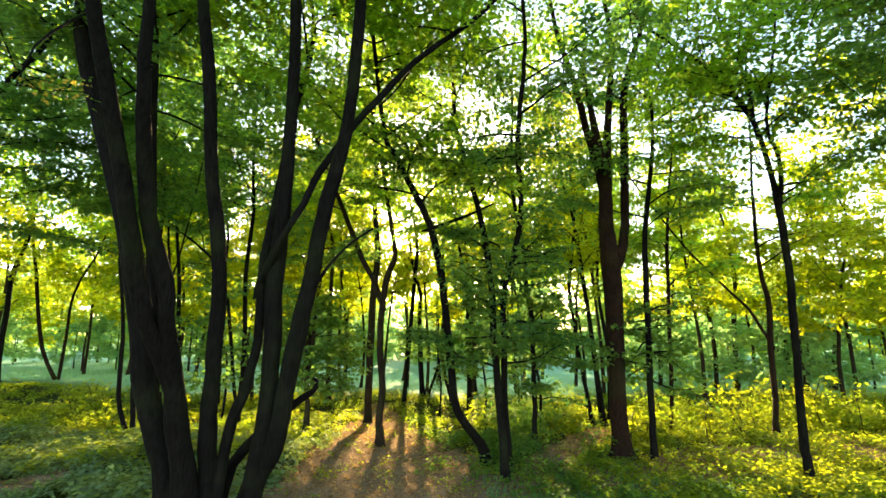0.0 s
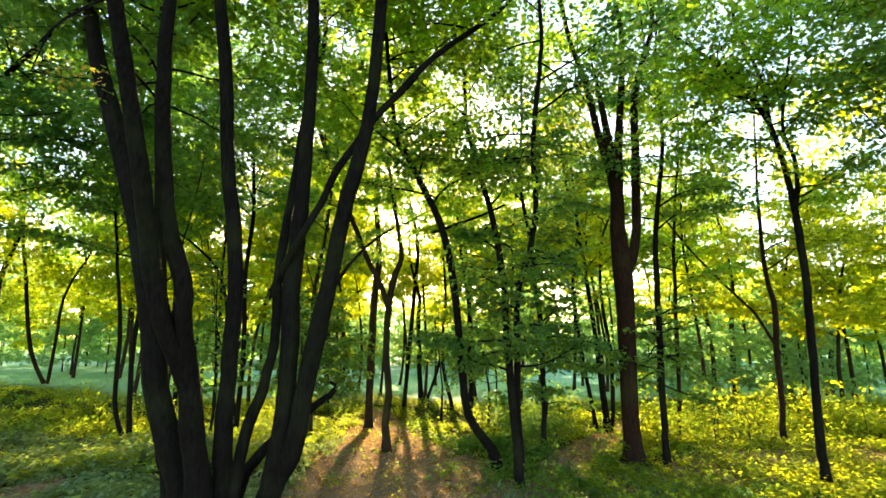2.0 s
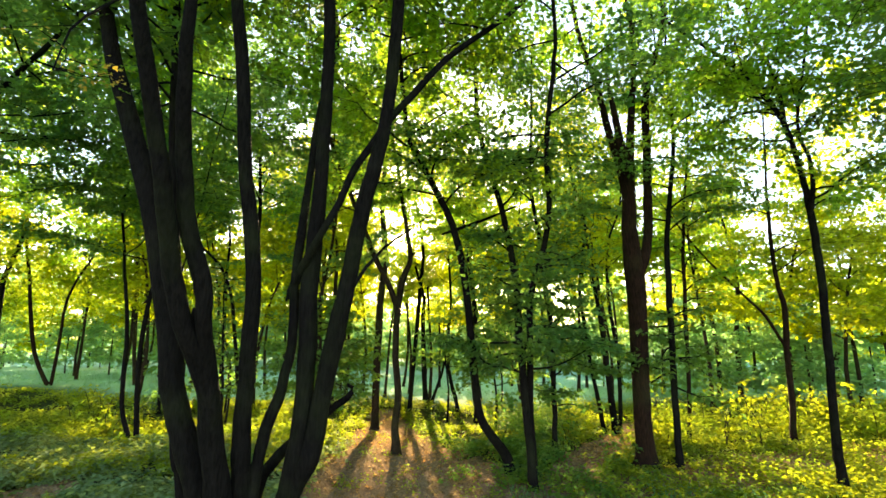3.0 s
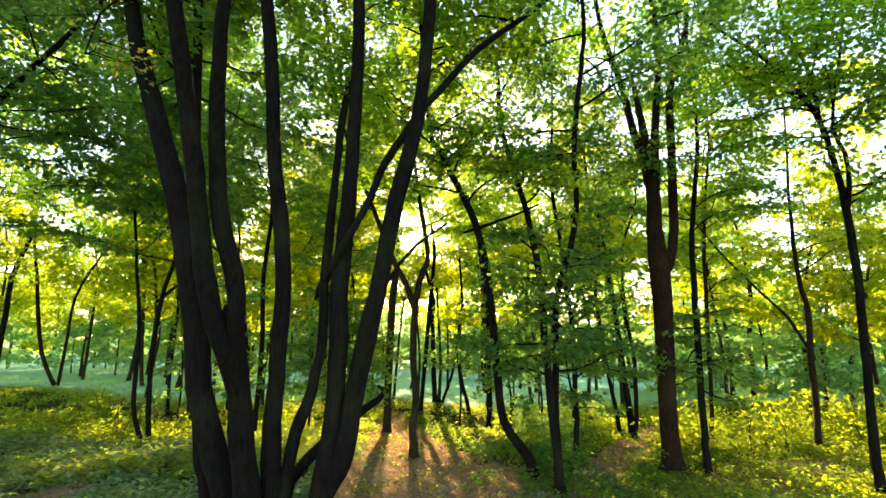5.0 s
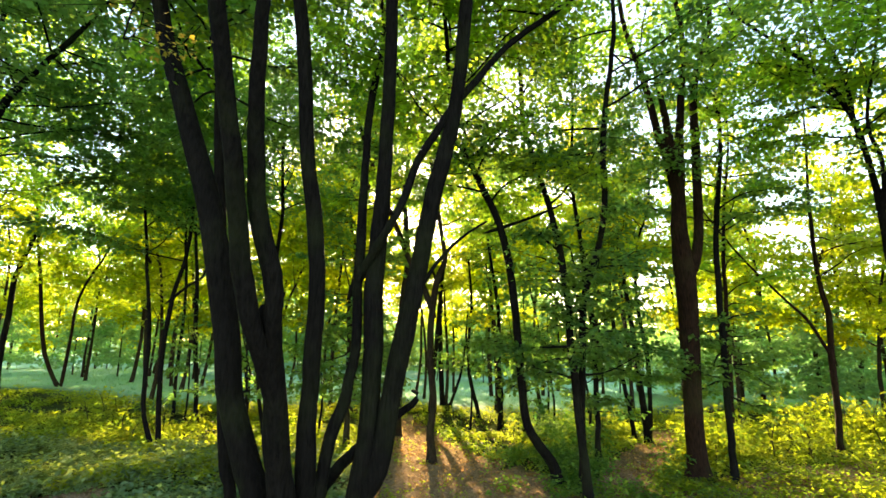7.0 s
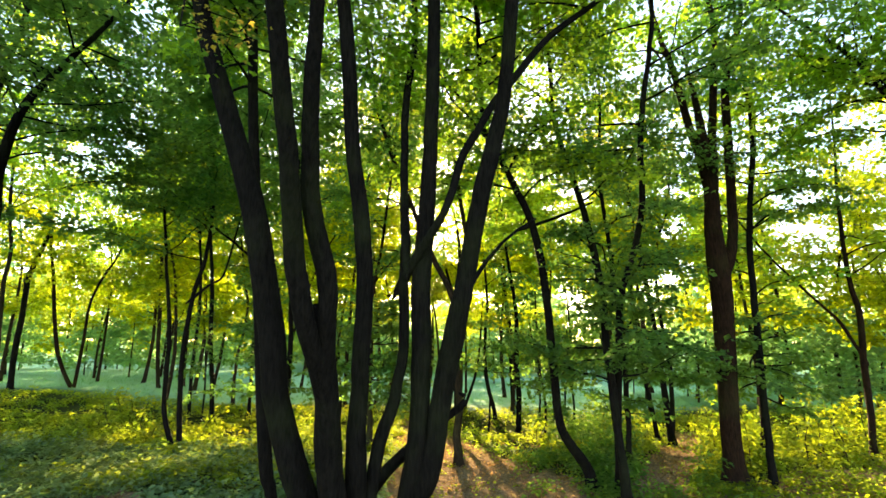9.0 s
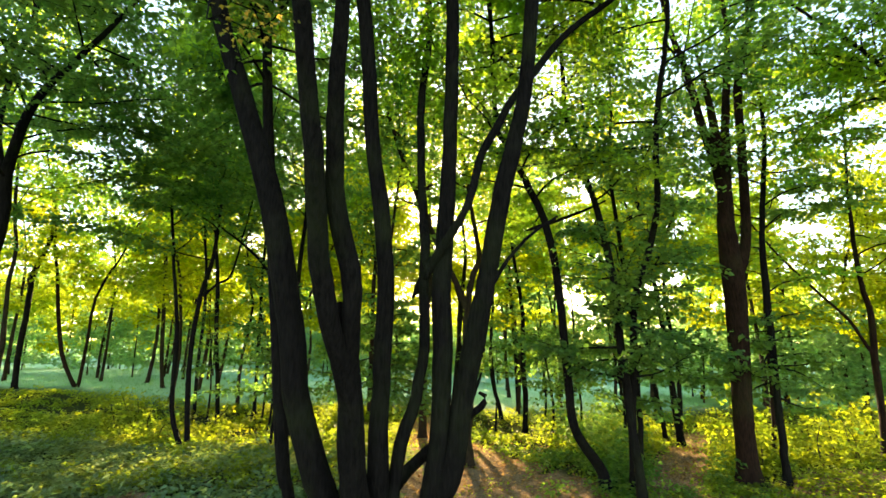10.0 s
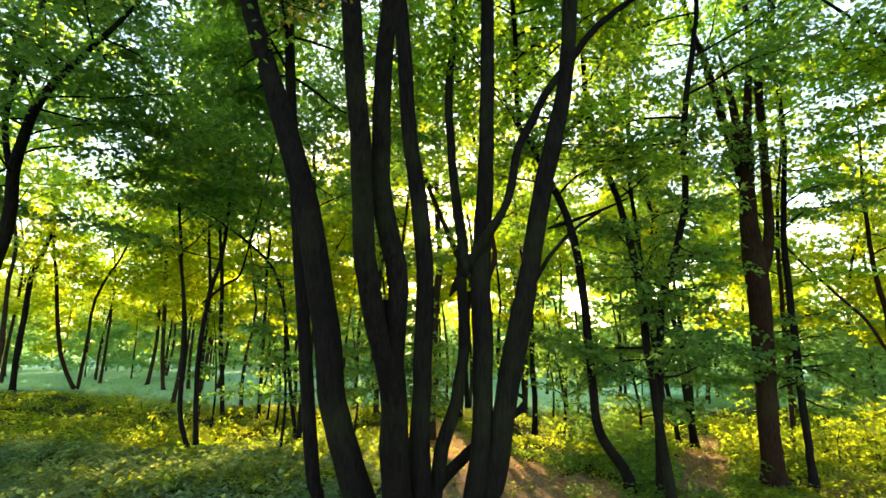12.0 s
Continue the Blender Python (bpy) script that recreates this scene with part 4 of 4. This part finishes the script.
green = lambda x, y: (1 - trodden(x, y)) * (1 - 0.9 * meadow(x, y))
tufty = lambda x, y, seed: 0.06 + 0.94 * step(0.32, 0.60, 0.6 * mottle(x, y, 1.1, seed) + 0.4 * mottle(x, y, 3.2, seed + 1))
herbs("undergrowth", "low grey-green herbs carpeting the shady floor", 9000, (-9.5, -0.5, 4.9, 9.0), 0.14, 0.072, 8, lambda x, y: green(x, y) * tufty(x, y, 5), HERB_SKYLIT, 5)
herbs("undergrowth", "broad-leaved seedlings scattered over the shady floor", 1500, (-9.5, -1.2, 5.2, 9.5), 0.24, 0.080, 9, lambda x, y: green(x, y) * step(0.4, 0.7, mottle(x, y, 1.3, 25)), HERB_SKYLIT, 25, LOBED)
herbs("undergrowth", "low herbs with lit tips before the clearing", 12500, (-17, -0.5, 8.6, 16.0), 0.22, 0.070, 9, lambda x, y: green(x, y) * tufty(x, y, 15), HERB, 15)
herbs("undergrowth", "low herbs in a shaded green on the floor round the paths", 3600, (-0.5, 2.4, 5.2, 8.6), 0.18, 0.058, 9, lambda x, y: green(x, y) * tufty(x, y, 24), HERB_SHADED, 24)
herbs("undergrowth", "low sunlit herbs covering the woodland floor", 8500, (1.6, 10, 5.2, 8.6), 0.17, 0.058, 9, lambda x, y: green(x, y) * tufty(x, y, 4), HERB, 4)
herbs("undergrowth", "low green herbs spreading to the meadow", 8500, (-0.5, 16, 8.6, 16.0), 0.22, 0.068, 9, lambda x, y: green(x, y) * tufty(x, y, 14), HERB, 14)
herbs("undergrowth", "knee-high green seedlings in the shade by the path", 900, (0.9, 2.8, 6.6, 13.0), 0.55, 0.066, 19,
      lambda x, y: green(x, y) * step(0.34, 0.56, mottle(x, y, 0.9, 26)) * step(0.0, 0.2, 0.3 - trodden(x + 0.2, y)), HERB_SHADED, 26, LOBED)
herbs("undergrowth", "dense knee-high sunlit seedlings beside the path", 3200, (2.6, 12, 6.3, 13.0), 0.62, 0.066, 19,
      lambda x, y: green(x, y) * step(0.42, 0.62, mottle(x, y, 0.8, 6)) * step(0.0, 0.2, 0.3 - trodden(x + 0.2, y)), HERB, 6, LOBED)
herbs("undergrowth", "loose seedlings in light and shade", 3000, (-13, -2.2, 6.5, 14.5), 0.40, 0.066, 16,
      lambda x, y: green(x, y) * step(0.48, 0.72, mottle(x, y, 0.7, 16)), HERB, 16, LOBED)
herbs("undergrowth", "sparse sprigs growing through the leaf litter", 9000, (-4, 8, 4.6, 14.0), 0.13, 0.042, 7, lambda x, y: trodden(x, y) * (0.06 + 0.8 * step(0.95, 0.3, trodden(x, y)) + 0.35 * step(0.62, 0.9, clumpy(x, y, 1.9))), HERB, 7)


herbs("undergrowth", "thin low herbs round the crossing path", 2200, (-9, 9, -4, 4.6), 0.16, 0.062, 8, lambda x, y: 0.9 - 0.8 * trodden(x, y), HERB, 8)


def meadow_grass():
    rng = np.random.default_rng(9)
    x, y = patch(30000, -22, 22, 12.5, 28, lambda x, y: np.clip(meadow(x, y) * 1.2 + 0.05, 0, 1) * np.clip(18 / y, 0, 1), rng)
    n = len(x)
    at = np.stack([x, y, land(x, y) - 0.01], -1)
    way = np.stack([rng.normal(0, 0.35, n), rng.normal(0, 0.35, n), np.ones(n)], -1)
    nor = np.stack([rng.normal(0, 1, n), rng.normal(0, 1, n), 0.1 * np.ones(n)], -1)
    shape = SIMPLE * np.array([1, 0.25, 1])
    me = leaf_mesh("meadow_grass", at, way, nor, rng.uniform(0.04, 0.11, n), GRASS, shape)
    return tagged(new("meadow_grass", me), "short green grass of the open meadow", "grass", kind="stuff")


meadow_grass()


def path_grass():
    rng = np.random.default_rng(12)
    x, y = patch(5200, 0.5, 4.6, 4.9, 6.3, lambda x, y: step(0.25, 0.7, clumpy(x, y, 1.6)), rng)
    n = len(x)
    at = np.stack([x, y, land(x, y) - 0.01], -1)
    way = np.stack([rng.normal(0, 0.45, n), rng.normal(0, 0.45, n), np.ones(n)], -1)
    nor = np.stack([rng.normal(0, 1, n), rng.normal(0, 1, n), 0.1 * np.ones(n)], -1)
    me = leaf_mesh("path_grass", at, way, nor, rng.uniform(0.04, 0.12, n), GRASS, SIMPLE * np.array([1, 0.12, 1]))
    return tagged(new("path_grass", me), "tufts of soft dark grass beside the crossing path", "grass", kind="stuff")


path_grass()


def fallen_leaves():
    rng = np.random.default_rng(10)
    x, y = patch(62000, -6, 9, 2.5, 14, lambda x, y: 0.08 + 0.85 * trodden(x, y) * (0.4 + 0.6 * mottle(x, y, 2.4, 9)), rng)
    n = len(x)
    at = np.stack([x, y, land(x, y) + rng.uniform(0.004, 0.03, n)], -1)
    a = rng.uniform(0, 6.28, n)
    way = np.stack([np.cos(a), np.sin(a), rng.normal(0, 0.1, n)], -1)
    nor = np.array([0, 0, 1.0]) + 0.5 * rng.standard_normal((n, 3))
    me = leaf_mesh("fallen_leaves", at, way, nor, rng.uniform(0.022, 0.065, n), LITTER)
    return tagged(new("fallen_leaves", me), "dry brown leaf litter on the trodden paths", "leaf litter", kind="stuff")


fallen_leaves()


# ---- young trees with leaves down to the ground ----
for k, (x, y, tall, low, n) in enumerate(((-4.5, 9.4, 3.6, 0.7, 14), (-3.5, 11.0, 3.2, 0.8, 12), (-5.4, 11.8, 4.0, 0.8, 14), (1.9, 9.6, 2.4, 0.5, 9),
                                       (-7.2, 12.6, 3.0, 0.9, 13), (-6.2, 13.6, 2.8, 0.9, 11),
                                       (-0.1, 12.7, 3.2, 1.3, 11), (0.95, 11.2, 2.8, 0.9, 11), (1.9, 12.3, 3.0, 1.0, 12), (1.6, 14.7, 2.9, 0.9, 12), (2.5, 15.3, 2.8, 0.9, 12))):
    g = float(land(x, y))
    slim("young_maple", "small young maple with dark leaves down to the herbs", 120 + k, [(x, y, g, 0.03), (x + 0.05, y, g + 0.8, 0.026), (x - 0.04, y + 0.05, g + 1.6, 0.02)], g + tall, g + low, n, 1.0, LEAF_SHADED)


slim("shrub", "low dark shrub at the meadow's edge", 140, [(3.0, 13.4, float(land(3.0, 13.4)), 0.02), (3.05, 13.4, 0.0, 0.016), (3.0, 13.45, 0.3, 0.012)], 0.45, -0.2, 9, 0.8, LEAF_SHADED)


# ---- saplings among the herbs ----
def sapling(x, y, tall, seed, leaf=HERB, size=0.085):
    t = Tree("sapling", "waist-high sunlit maple seedling among herbs", seed, BARK_GREY, leaf, size, "sapling", "saplings in the undergrowth", (x, y))
    g = float(land(x, y))
    r = t.rng
    line = t.stem([(x, y, g, 0.010), (x + r.normal(0, 0.05), y + r.normal(0, 0.05), g + tall * 0.5, 0.008),
                   (x + r.normal(0, 0.12), y + r.normal(0, 0.12), g + tall, 0.004)], None, 5, flare=1.1)
    for k in range(10):
        q = line[int(len(line) * (0.30 + 0.66 * k / 10)), :3]
        a = k * 2.4 + r.random()
        t.twig(q, unit(np.array([math.sin(a), math.cos(a), 0.35])), 0.42 * tall, 0.4)
    return t.done()


rng = np.random.default_rng(31)
for k in range(46):
    x, y = rng.uniform(3.6, 10.5), rng.uniform(6.6, 11.5)
    if trodden(x, y) < 0.3:
        sapling(x, y, rng.uniform(0.55, 1.15), 300 + k)
for k in range(14):
    x, y = rng.uniform(-11, -4), rng.uniform(8.5, 13)
    sapling(x, y, rng.uniform(0.4, 0.8), 400 + k)
for k in range(16):
    x, y = rng.uniform(0.6, 4.4), rng.uniform(7.4, 11.0)
    if trodden(x, y) < 0.3:
        sapling(x, y, rng.uniform(0.3, 0.6), 500 + k)


def tree_stump(x, y, r, tall):
    """A short cut stump, rough round the edge, with its top."""
    top = tagged(new("tree_stump"), "short dark tree stump at the end of the path", "stump")
    top.location = (x, y, float(land(x, y)))
    rng = np.random.default_rng(5)
    line = np.array([(0, 0, -0.05, r * 1.4), (0, 0, 0.06, r * 1.1), (0.01, 0, tall * 0.7, r), (0.01, 0.01, tall, r * 0.96), (0.01, 0.01, tall + 0.004, 0.004)])
    v, f = tube(line, 12, 0.05, rng)
    part("wood", mesh_of("wood", v, f, BARK_SHADED, False), top)
    return top


tree_stump(-0.62, 15.3, 0.07, 0.24)
